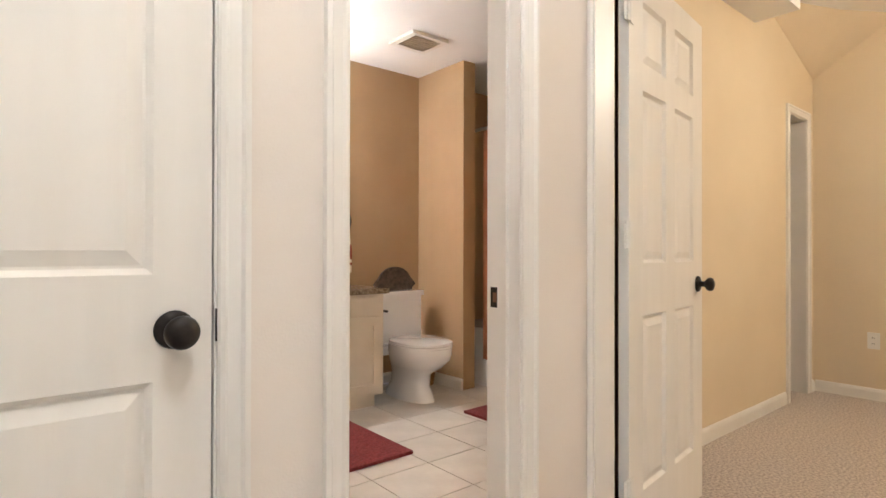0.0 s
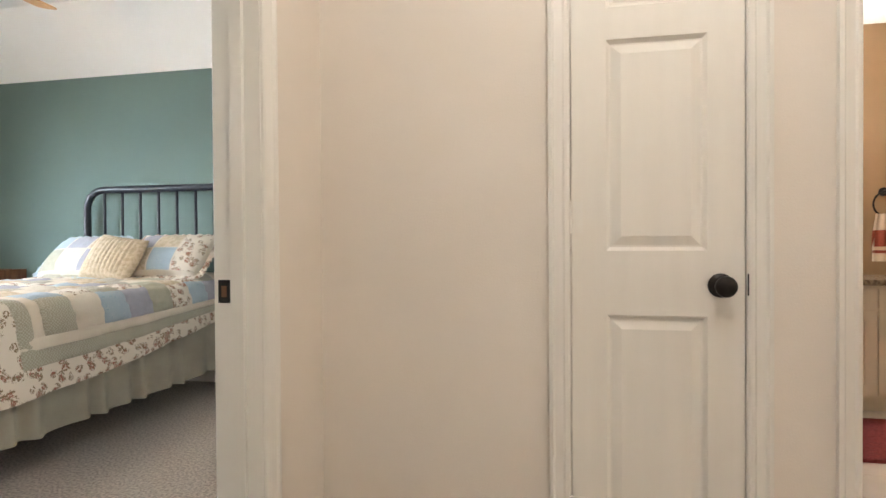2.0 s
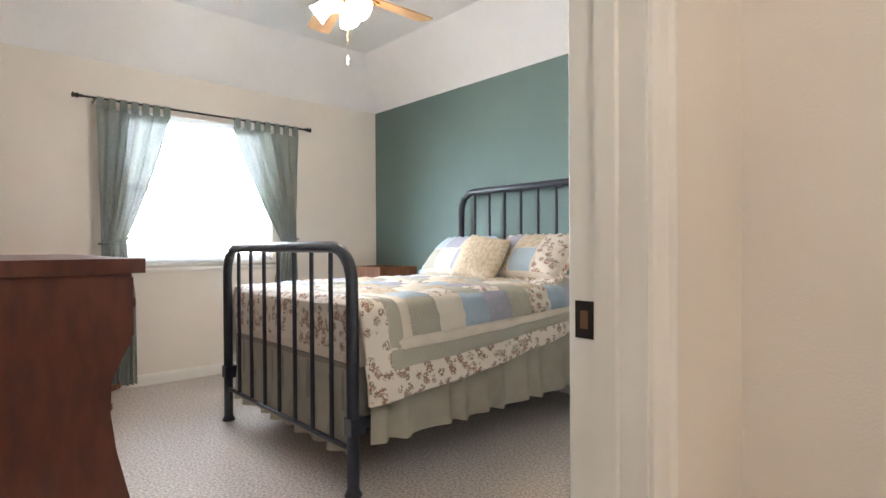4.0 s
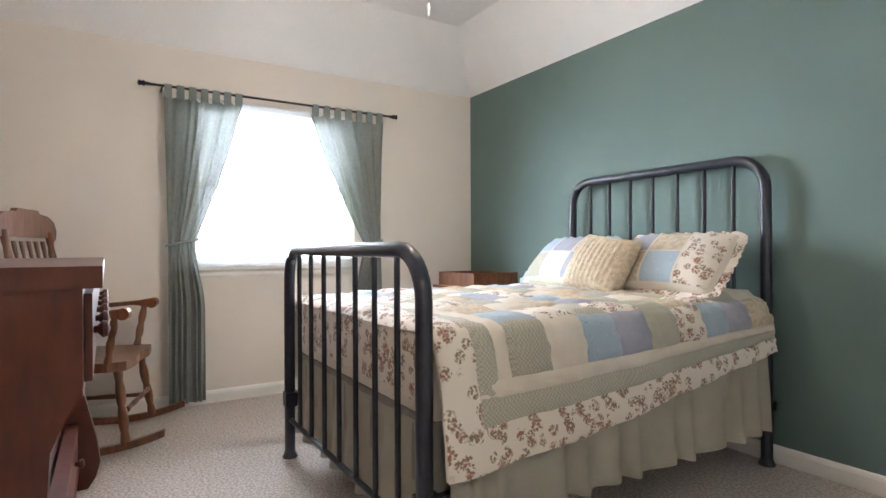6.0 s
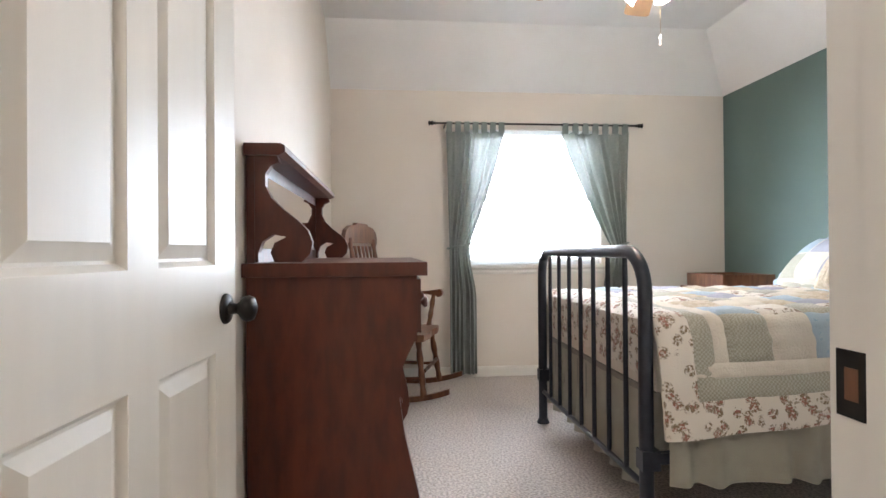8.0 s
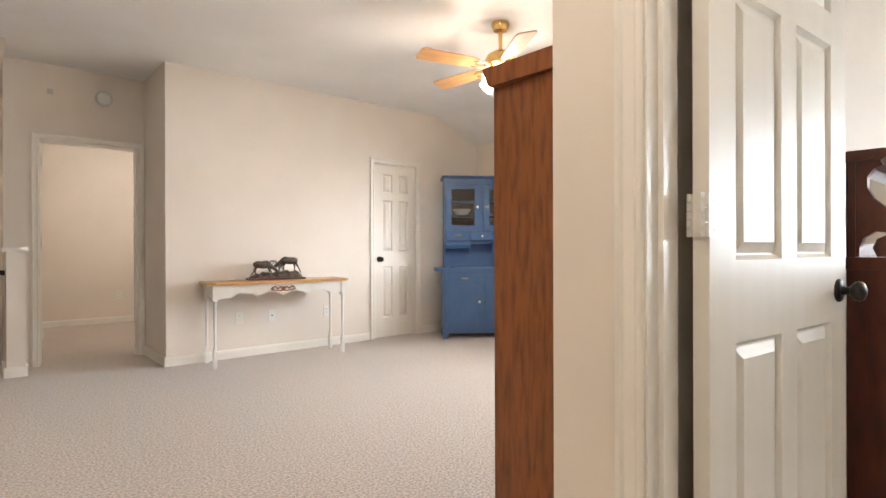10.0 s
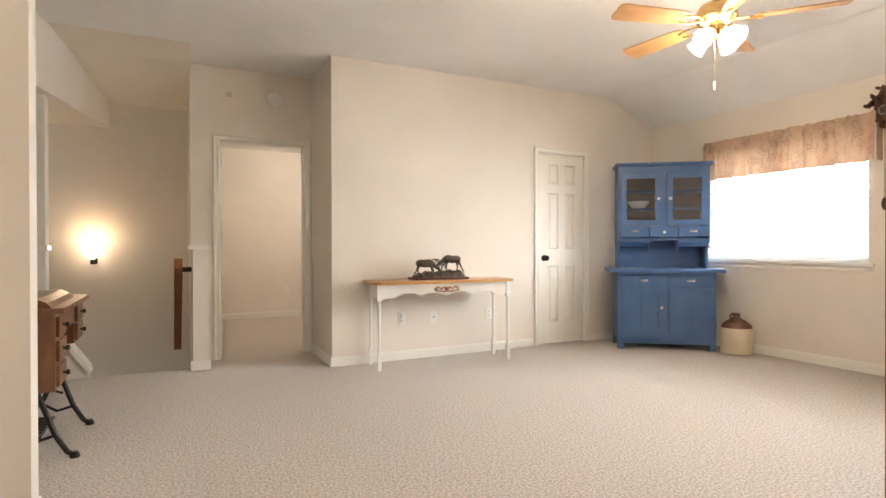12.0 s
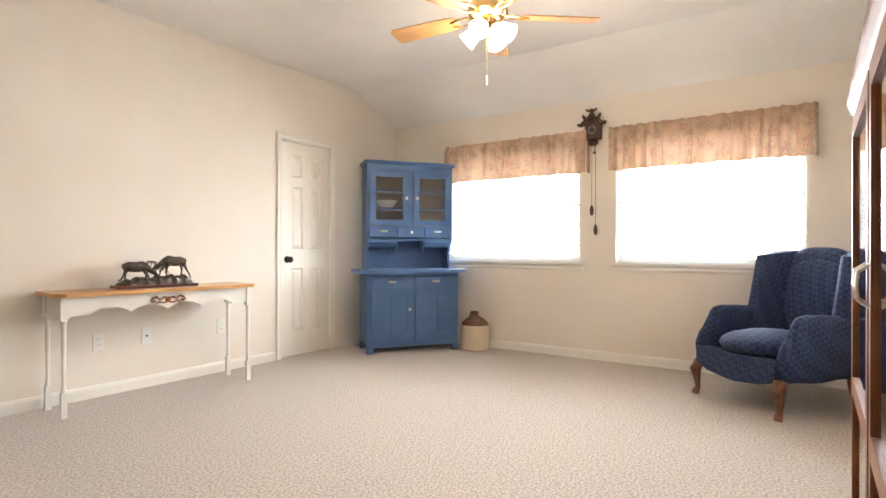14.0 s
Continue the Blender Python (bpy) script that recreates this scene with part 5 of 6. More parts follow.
def wing_chair():
    """Wing recliner; front to -y."""
    c = thing("wing_chair", "navy diamond-patterned wing armchair on cabriole wooden legs", "armchair", pose(-4.41, -1.065, 0, 0, 0, 51) @ Matrix.Diagonal((0.95, 0.96, 0.95, 1)))
    soft(part("seat_cushion", rounded(-0.315, 0.315, -0.485, 0.30, 0.29, 0.535), NAVY, c, smooth=180, bevel=0.03))
    bm = bmesh.new()
    prism(bm, [(-0.33, 0.36), (-0.33, 0.25), (-0.22, 0.20), (0, 0.175), (0.22, 0.20), (0.33, 0.25), (0.33, 0.36)], -0.405, -0.30, "y")
    part("front_rail", bm, NAVY, c, smooth=40, bevel=0.015)
    part("base", rounded(-0.33, 0.33, -0.30, 0.30, 0.22, 0.34), NAVY, c, smooth=60, bevel=0.03)
    bm = bmesh.new()
    prism(bm, [(0.20, 0.35), (0.32, 0.35), (0.46, 1.0), (0.44, 1.06), (0.38, 1.06), (0.31, 0.95)], -0.285, 0.285, "x")
    soft(part("backrest", bm, NAVY, c, smooth=180, bevel=0.03))
    for sg in (-1, 1):
        bm = bmesh.new()
        prism(bm, [(sg * 0.37, 0.06), (sg * 0.375, 0.30), (sg * 0.34, 0.44), (sg * 0.20, 0.47), (sg * 0.20, 0.36), (sg * 0.265, 0.30), (sg * 0.285, 0.08), (sg * 0.33, 0.04)], 0.40, 1.05, "z")
        for q in bm.verts:
            if q.co.z > 1.0:
                q.co.z += 0.10 * (q.co.y - 0.30)
                q.co.y = 0.34 + (q.co.y - 0.30) * 0.6
        part("wing", bm, NAVY, c, smooth=60, bevel=0.03)
    bm = bmesh.new()
    prism(bm, [(-0.30, 0.30), (0.30, 0.30), (0.33, 0.85), (0.28, 1.05), (0.13, 1.11), (-0.13, 1.11), (-0.28, 1.05), (-0.33, 0.85)], 0.34, 0.46, "y")
    soft(part("back_shell", bm, NAVY, c, smooth=180, bevel=0.02))
    for s in (-1, 1):
        bm = bmesh.new()
        arm = [(-0.41, 0.20), (-0.42, 0.38), (-0.38, 0.45), (-0.30, 0.55), (-0.275, 0.62), (-0.24, 0.655), (-0.18, 0.665), (-0.05, 0.66), (0.18, 0.65), (0.34, 0.64), (0.34, 0.22), (0.0, 0.19)]
        prism(bm, arm, s * 0.345 - 0.058, s * 0.345 + 0.058, "x")
        soft(part("arm", bm, NAVY, c, smooth=180, bevel=0.022))
        bm = bmesh.new()
        tube(bm, [(s * 0.34, -0.365, 0.24), (s * 0.355, -0.39, 0.18), (s * 0.35, -0.38, 0.11), (s * 0.345, -0.375, 0.05), (s * 0.35, -0.39, 0.02), (s * 0.352, -0.397, 0.0)], 0.03, 12, [0.042, 0.04, 0.024, 0.018, 0.026, 0.024])
        part("cabriole_leg", bm, MAPLE, c, "polished wooden cabriole leg", smooth=60)
        bm = bmesh.new()
        tube(bm, [(s * 0.30, 0.28, 0.23), (s * 0.30, 0.30, 0.12), (s * 0.30, 0.34, 0.0)], 0.02, 10, [0.028, 0.024, 0.018])
        part("back_leg", bm, MAPLE, c, "polished wooden leg", smooth=60)


wing_chair()


def valance(y0, y1):
    v = thing("valance", "gathered rose and tan print window valance", "valance", group="game room valances")
    bm = bmesh.new()
    n, k = int((y1 - y0) / 0.008), 16
    g = []
    for i in range(n + 1):
        y = y0 + (y1 - y0) * i / n
        row = []
        ph = y * 60 + 9 * noise.noise((y * 3, 0.3, 0)) + 3 * noise.noise((y * 9, 1.3, 0))
        wob = 0.6 + 0.8 * abs(noise.noise((y * 7, 5.5, 0)))
        for j in range(k + 1):
            t = j / k
            z = 2.105 - 0.39 * t
            amp = 0.020 if t < 0.12 else (0.007 if t < 0.24 else 0.022 + 0.030 * (t - 0.24))
            o = amp * wob * (math.sin(ph) + 0.35 * math.sin(ph * 2.3 + t * 2)) + 0.014 * t * noise.noise((y * 6, t * 2, 2))
            z += (0.014 * noise.noise((y * 22, 8, 1)) if j == 0 else 0) + (0.010 * noise.noise((y * 9, 3, 1)) if j == k else 0)
            row.append(bm.verts.new((-4.985 + o + (0.012 if 0.10 < t < 0.26 else 0), y, z)))
        g.append(row)
    for p, q in zip(g, g[1:]):
        for j in range(k):
            bm.faces.new((p[j], q[j], q[j + 1], p[j + 1]))
    part("panel", bm, VAL, v, smooth=80)
    for y, s in ((y0, 1), (y1, -1)):
        part("return", boxes((-5.068, -4.985, y - 0.002, y + 0.002, 1.72, 2.09)), VAL, v)


valance(-4.155, -2.585)
valance(-2.383, -0.845)


def cuckoo_clock():
    c = thing("cuckoo_clock", "dark carved wooden cuckoo clock with hanging pine-cone weights", "clock", pose(-5.068, -2.537, 2.11, 0, 0, 90))
    bm = bmesh.new()
    prism(bm, [(-0.065, -0.09), (0.065, -0.09), (0.07, 0.06), (0, 0.12), (-0.07, 0.06)], -0.085, -0.001, "y")
    part("case", bm, CLOCKW, c, bevel=0.003)
    for s in (-1, 1):
        bm = bmesh.new()
        prism(bm, [(0, 0.118), (s * 0.10, 0.045), (s * 0.10, 0.06), (0, 0.14)], -0.11, -0.001, "y")
        part("roof", bm, CLOCKW, c)
        for k in range(4):
            bm = bmesh.new()
            a = radians(25 + 38 * k)
            blob(bm, (s * (0.03 + 0.085 * math.cos(a)), -0.10, -0.02 + 0.14 * math.sin(a)), (0.034, 0.008, 0.016), pose(0, 0, 0, 0, -s * (20 + 40 * k) if s > 0 else 20 + 40 * k, 0))
            part("carved_leaf", bm, CLOCKW, c)
    bm = bmesh.new()
    blob(bm, (0, -0.10, 0.165), (0.014, 0.012, 0.02))
    for s in (-1, 1):
        blob(bm, (s * 0.03, -0.10, 0.165), (0.03, 0.006, 0.012), pose(0, 0, 0, 0, -s * 25, 0))
    part("carved_bird", bm, CLOCKW, c)
    bm = bmesh.new()
    lathe(bm, [(0.042, 0), (0.042, 0.006), (0.034, 0.008), (0, 0.008)], pose(0, -0.086, -0.01, 90, 0, 0), 24)
    dial = part("dial", bm, BRONZE, c, smooth=40)
    for q in range(12):
        a = math.pi / 6 * q
        part("numeral", boxes((0.033 * math.cos(a) - 0.002, 0.033 * math.cos(a) + 0.002, -0.0965, -0.0945, -0.01 + 0.033 * math.sin(a) - 0.004, -0.01 + 0.033 * math.sin(a) + 0.004)), WHITE, dial)
    bm = bmesh.new()
    blob(bm, (0, -0.05, -0.12), (0.05, 0.02, 0.03))
    part("carved_base", bm, CLOCKW, c)
    for x, z in ((-0.018, -0.79), (0.018, -0.965), (0.008, -0.20)):
        bm = bmesh.new()
        tube(bm, [(x, -0.04, -0.1), (x, -0.04, z + 0.1 if z < -0.5 else z)], 0.0018, 5)
        ch = part("chain", bm, BLACK, c)
        if z < -0.5:
            bm = bmesh.new()
            lathe(bm, [(0.004, 0.10), (0.014, 0.085), (0.019, 0.05), (0.016, 0.02), (0.004, 0)], pose(x, -0.04, z), 12)
            part("weight", bm, BRONZE, ch, "dark pine-cone weight", smooth=60)
        else:
            part("bob", boxes((x - 0.012, x + 0.012, -0.045, -0.035, z - 0.02, z)), CLOCKW, ch)


cuckoo_clock()
ceiling_fan("ceiling_fan", "ceiling fan with brass motor, honey blades and lit shades", (-2.90, -2.44, 2.405), 0.28, -14, 0.66, 4, BRASS, 2.70)
lamp("fan_light", "POINT", (-2.90, -2.44, 2.13), 31, (1.0, 0.86, 0.70), 0.14)


def curio_cabinet():
    """Oak display cabinet, front to -y; its end at x 0 running to -x; back at y 0."""
    L, D, H = 1.5, 0.302, 1.49
    c = thing("display_cabinet", "tall red oak display cabinet with glazed doors", "cabinet", pose(-1.062, -0.446, 0))
    for x in (-0.02, -L):
        part("side_panel", boxes((x, x + 0.02, -D + 0.02, -0.006, 0.0, H)), OAK, c)
    part("back_panel", boxes((-L + 0.02, -0.02, -0.018, -0.006, 0.0, H)), OAK, c)
    part("plinth", boxes((-L + 0.02, -0.02, -D + 0.03, -0.018, 0.0, 0.09)), OAK, c)
    for z in (0.09, 0.50, 0.80, 1.12, H - 0.02):
        part("shelf", boxes((-L + 0.02, -0.02, -D + 0.05, -0.018, z, z + 0.018)), OAK, c)
    bm = bmesh.new()
    prism(bm, [(0.0, H), (-D - 0.002, H), (-D - 0.010, H + 0.012), (-D - 0.022, H + 0.04), (-D - 0.026, H + 0.055), (0.0, H + 0.055)], -L - 0.02, 0.02, "x")
    part("cornice", bm, OAK, c)
    for x0, x1 in ((-L, -L + 0.05), (-L / 2 - 0.02, -L / 2 + 0.02), (-0.05, 0.0)):
        part("stile", boxes((x0, x1, -D, -D + 0.0195, 0.0, H - 0.001)), OAK, c, bevel=0.002)
    for x0, x1, hx in ((-L + 0.052, -L / 2 - 0.022, -L / 2 - 0.05), (-L / 2 + 0.022, -0.052, -L / 2 + 0.05)):
        dm = wall_mesh("x", (-D - 0.012, -D + 0.010), x0, x1, 0.10, H - 0.03, [(x0 + 0.05, x1 - 0.05, 0.16, 0.52), (x0 + 0.05, x1 - 0.05, 0.58, H - 0.09)])
        d = part("glazed_door", dm, OAK, c)
        part("pane", boxes((x0 + 0.045, x1 - 0.045, -D - 0.002, -D + 0.001, 0.575, H - 0.085)), GLASS, d)
        part("pane", boxes((x0 + 0.045, x1 - 0.045, -D - 0.002, -D + 0.001, 0.155, 0.525)), GLASS, d)
        bm = bmesh.new()
        tube(bm, [(hx, -D - 0.012, 0.88), (hx, -D - 0.034, 0.895), (hx, -D - 0.038, 0.93), (hx, -D - 0.034, 0.965), (hx, -D - 0.012, 0.98)], 0.005, 8)
        part("handle", bm, STEEL, d, "bowed metal handle", smooth=60)


curio_cabinet()


def sewing_table():
    """Treadle sewing machine table; drawers to -x."""
    s = thing("sewing_machine_table", "antique oak treadle sewing table on black iron legs", "sewing table", pose(0.55, -3.78, 0))
    part("top", boxes((-0.09, 0.42, -0.46, 0.42, 0.73, 0.755)), MAPLE, s, bevel=0.006)
    bm = bmesh.new()
    prism(bm, [(-0.04, 0.7555), (-0.02, 0.78), (0.02, 0.80), (0.36, 0.80), (0.40, 0.7555)], -0.26, 0.40, "y")
    part("lid", bm, MAPLE, s, bevel=0.004)
    part("front_rail", boxes((-0.05, 0.40, -0.16, 0.16, 0.62, 0.7295)), MAPLE, s)
    for y0, y1 in ((0.165, 0.40), (-0.42, -0.165)):
        b = part("drawer_case", boxes((-0.05, 0.40, y0, y1, 0.36 if y0 > 0 else 0.50, 0.7295)), MAPLE, s, bevel=0.003)
        for z in ((0.38, 0.50, 0.615) if y0 > 0 else (0.515, 0.62)):
            d = part("drawer", boxes((-0.065, -0.0505, y0 + 0.02, y1 - 0.02, z, z + 0.095)), MAPLE, s, bevel=0.004)
            bm = bmesh.new()
            lathe(bm, [(0.006, 0), (0.006, 0.01), (0.014, 0.016), (0.012, 0.026), (0, 0.03)], pose(-0.065, (y0 + y1) / 2, z + 0.048, 0, -90, 0), 12)
            part("knob", bm, BLACK, d, smooth=50)
    for y in (-0.28, 0.28):
        bm = bmesh.new()
        for q in (-1, 1):
            tube(bm, [(0.17 + q * 0.03, y, 0.62), (0.17 + q * 0.06, y, 0.5), (0.17 + q * 0.13, y, 0.33), (0.17 + q * 0.2, y, 0.12), (0.17 + q * 0.25, y, 0.03), (0.17 + q * 0.28, y, 0.012)], 0.013, 8)
            tube(bm, [(0.17 + q * 0.10, y, 0.40), (0.17 + q * 0.03, y, 0.34), (0.17 + q * 0.06, y, 0.24), (0.17 + q * 0.15, y, 0.2)], 0.007, 6)
            tube(bm, [(0.17 + q * 0.2, y, 0.12), (0.17 + q * 0.12, y, 0.10), (0.17 + q * 0.05, y, 0.15), (0.17, y, 0.13)], 0.008, 6)
            lathe(bm, [(0.022, 0), (0.024, 0.008), (0.014, 0.03)], pose(0.17 + q * 0.28, y, 0), 10)
        part("iron_leg", bm, BLACK, s, "scrolled black cast-iron leg", smooth=60)
    bm = bmesh.new()
    tube(bm, [(0.17 + 0.16 * math.cos(a), 0.20, 0.36 + 0.16 * math.sin(a)) for a in [2 * math.pi * i / 28 for i in range(29)]], 0.011, 8)
    for k in range(5):
        a = 2 * math.pi * k / 5
        tube(bm, [(0.17, 0.20, 0.36), (0.17 + 0.16 * math.cos(a), 0.20, 0.36 + 0.16 * math.sin(a))], 0.006, 6)
    part("flywheel", bm, BLACK, s, "black spoked flywheel", smooth=60)
    bm = bmesh.new()
    for k in range(9):
        y = -0.18 + 0.045 * k
        tube(bm, [(0.05, y, 0.09), (0.33, y, 0.11)], 0.006, 6)
    tube(bm, [(0.05, -0.19, 0.09), (0.05, 0.19, 0.09)], 0.008, 6)
    tube(bm, [(0.33, -0.19, 0.11), (0.33, 0.19, 0.11)], 0.008, 6)
    part("treadle", bm, BLACK, s, "iron grid treadle", smooth=60)
    bm = bmesh.new()
    tube(bm, [(0.17, -0.28, 0.30), (0.17, 0.28, 0.30)], 0.01, 8)
    tube(bm, [(0.17, -0.28, 0.13), (0.17, 0.28, 0.13)], 0.01, 8)
    tube(bm, [(0.17, -0.25, 0.28), (0.17, 0.25, 0.12)], 0.008, 8)
    part("brace", bm, BLACK, s, smooth=60)


sewing_table()


def wall_plate(name, label, m, kind):
    p = thing(name, label, "wall plate", m)
    part("plate", boxes((-0.036, 0.036, -0.006, -0.0005, -0.058, 0.058)), PLASTIC, p, bevel=0.003)
    if kind == "outlet":
        for z in (-0.02, 0.02):
            part("socket", boxes((-0.015, 0.015, -0.0085, -0.0055, z - 0.013, z + 0.013)), PLASTIC, p, bevel=0.002)
            for x in (-0.006, 0.006):
                part("slot", boxes((x - 0.0012, x + 0.0012, -0.0092, -0.0083, z - 0.004, z + 0.005)), BLACK, p)
    elif kind == "switch":
        part("rocker", boxes((-0.016, 0.016, -0.0095, -0.0055, -0.033, 0.033)), PLASTIC, p, bevel=0.002)
    else:
        bm = bmesh.new()
        lathe(bm, [(0.006, 0), (0.006, 0.008), (0, 0.009)], pose(0, -0.006, 0, 90, 0, 0), 10)
        part("jack", bm, BLACK, p)
    return p


for x, k in ((-1.889, "outlet"), (-2.214, "jack"), (-2.823, "outlet")):
    wall_plate("outlet" if k == "outlet" else "cable_jack", "white plastic wall plate low on the cream wall", pose(x, -4.92, 0.375, 0, 0, 180), k)
wall_plate("outlet", "white plastic wall outlet low on the wall", pose(-1.54, -8.598, 0.39, 0, 0, 180), "outlet")

# ---- stair well and south room ----
setting("wall_stair", wall_mesh("x", (-6.52, -6.4), -0.27, 3.0, -2.6, 2.8), CREAM, "cream painted stair wall")
setting("wall_stair_side", wall_mesh("y", (-0.27, -0.153), -6.4, -5.801, -2.6, 2.8), CREAM, "cream painted stair side wall")
setting("wall_stair_east", wall_mesh("y", (2.9, 3.0), -6.4, -2.72, -2.6, 2.8), CREAM, "plain cream painted wall")
setting("wall_sewing", wall_mesh("x", (-2.84, -2.72), 1.82, 3.0, 0, 2.8), CREAM, "plain cream painted wall")
setting("floor_stair", boxes((-0.27, 3.0, -6.4, -5.42, -2.7, -2.6)), CARPET, "carpeted lower stair landing")
setting("wall_south_room", wall_mesh("x", (-8.72, -8.6), -3.0, 1.2, 0, 2.8), CREAM, "cream painted wall of the south room")
setting("wall_south_room_east", wall_mesh("y", (-0.384, -0.27), -8.6, -6.4, 0, 2.8), CREAM, "cream painted wall of the south room")
setting("wall_south_room_west", wall_mesh("y", (-3.1, -2.98), -8.6, -5.68, 0, 2.8), CREAM, "cream painted wall of the south room")
setting("wall_south_room_north", wall_mesh("x", (-5.80, -5.68), -2.98, -1.36, 0, 2.8), CREAM, "cream painted wall of the south room")
setting("ceiling_south_room", boxes((-3.1, -0.27, -8.6, -5.8, 2.45, 2.55)), CEIL, "white flat ceiling of the south room")
bm = bmesh.new()
prism(bm, [(-5.15, 2.699), (-5.5, 2.64), (-6.4, 2.43), (-6.4, 2.699)], -0.15, 0.95, "x")
setting("ceiling_stair", bm, CREAM, "cream sloping ceiling over the stairs")
bm = bmesh.new()
prism(bm, [(0.53, -6.399), (0.88, -4.88), (2.9, -4.88), (2.9, -6.399)], 2.185, 2.6985, "z")
setting("wall_stair_soffit", bm, CREAM, "cream painted soffit over the stairs")
bm = boxes((-0.28, -0.155, -5.679, -5.30, 0, 1.02))
hw = setting("wall_half", bm, CREAM, "cream half wall with moulded white cap")
part("cap", boxes((-0.305, -0.125, -5.68, -5.275, 1.0205, 1.055)), TRIM, hw, bevel=0.006)
part("base_trim", boxes((-0.293, -0.137, -5.679, -5.288, 0.0, 0.085)), TRIM, hw, bevel=0.003)
bm = bmesh.new()
prism(bm, [(0.60, -0.4), (0.60, 0.05), (1.19, 0.95), (2.9, 0.95), (2.9, -0.4)], -5.52, -5.425, "y")
kw = setting("wall_knee", bm, CREAM, "cream knee wall with a sloping white cap")
bm = bmesh.new()
prism(bm, [(0.585, 0.04), (0.595, 0.09), (1.19, 0.995), (2.9, 0.995), (2.9, 0.952), (1.202, 0.952), (0.615, 0.055)], -5.55, -5.40, "y")
part("cap", bm, TRIM, kw)
cl = setting("wall_column", boxes((0.85, 1.02, -5.38, -5.25, 0, 2.184)), CREAM, "cream painted column by the stairs")
part("cap", boxes((0.835, 1.035, -5.395, -5.235, 1.02, 1.055)), TRIM, cl)
hr = thing("handrail", "reddish wooden stair handrail on the half wall", "handrail")
bm = bmesh.new()
prism(bm, [(-5.34, 0.945), (-5.34, 0.86), (-6.30, 0.02), (-6.30, 0.11)], -0.08, -0.015, "x")
part("rail", bm, OAK, hr, bevel=0.008)
part("bracket", boxes((-0.149, -0.07, -5.42, -5.37, 0.83, 0.87)), BLACK, hr)
sc = thing("wall_sconce", "lit glass uplight sconce on the stair wall", "sconce", pose(0.665, -6.4, 0.98))
bm = bmesh.new()
lathe(bm, [(0.015, -0.05), (0.045, -0.025), (0.075, 0.02), (0.085, 0.065), (0.078, 0.065), (0.065, 0.025), (0.038, -0.012), (0, -0.035)], pose(0, 0.12, 0), 24)
part("shade", bm, SCONCE, sc, "glowing frosted glass shade", smooth=60)
bm = boxes((-0.03, 0.03, 0.0, 0.012, -0.10, 0.06), (-0.008, 0.008, 0.012, 0.12, -0.07, -0.055))
lathe(bm, [(0.004, -0.10), (0.014, -0.085), (0.018, -0.06)], pose(0, 0.12, 0), 10)
part("bracket", bm, BLACK, sc)
# added fill: unseen lamp and glowing fitting that brighten the south room
lamp("south_room_fill", "POINT", (-1.7, -7.3, 2.25), 20, BULB, 0.12)
sl = thing("south_room_fill_fitting", "added round glowing fitting, out of view, to brighten the south room", "ceiling light", pose(-1.7, -7.3, 2.449, 180, 0, 0))
bm = bmesh.new()
lathe(bm, [(0.15, 0), (0.145, 0.05), (0.10, 0.09), (0.04, 0.108), (0, 0.11)], None, 24)
part("shade", bm, SHADE, sl, smooth=60)
lamp("sconce_light", "POINT", (0.665, -6.22, 1.06), 2.9, WARM, 0.06)
sm = thing("smoke_detector", "round cream smoke detector above the doorway", "smoke detector", pose(-0.896, -5.68, 2.46, -90, 0, 0))
bm = bmesh.new()
lathe(bm, [(0.07, 0.0005), (0.07, 0.012), (0.055, 0.03), (0.03, 0.034), (0, 0.034)], None, 28)
part("body", bm, PLASTIC, sm, smooth=40)
db = thing("door_chime_sensor", "small grey square sensor above the doorway", "sensor", pose(-0.48, -5.68, 2.455))
part("body", boxes((-0.022, 0.022, 0.0005, 0.02, -0.022, 0.022)), STEEL, db, bevel=0.003)

# ---- hall, closet, far room and bathroom ----
setting("floor_closet", boxes((-0.93, 0.18, 1.06, 1.8, -0.12, 0)), CARPET, "carpeted closet floor")
setting("wall_closet_back", wall_mesh("x", (1.7, 1.82), -0.93, 0.18, 0, 2.7), CREAM, "plain closet back wall")
setting("ceiling_closet", boxes((-0.93, 0.18, 1.12, 1.8, 2.6, 2.7)), CEIL, "plain closet ceiling")
setting("wall_far_room_west", wall_mesh("y", (1.57, 1.82), -1.98, -0.001, 0, 2.699), GOLD, "golden cream painted wall")
fx = thing("hall_ceiling_light", "round frosted glass hall ceiling light, lit", "ceiling light", pose(0.1, -0.05, 2.699, 180, 0, 0))
bm = bmesh.new()
lathe(bm, [(0.16, 0), (0.165, 0.012), (0.15, 0.02), (0, 0.021)], None, 28)
part("base", bm, BRASS, fx, smooth=40)
bm = bmesh.new()
lathe(bm, [(0.145, 0.022), (0.14, 0.05), (0.10, 0.09), (0.04, 0.108), (0, 0.11)], None, 28)
part("shade", bm, SHADE, fx, smooth=60)
lamp("hall_light", "POINT", (0.1, -0.05, 2.45), 22, BULB, 0.14)
lamp("far_room_light", "POINT", (3.4, -0.4, 2.3), 38, WARM, 0.14)
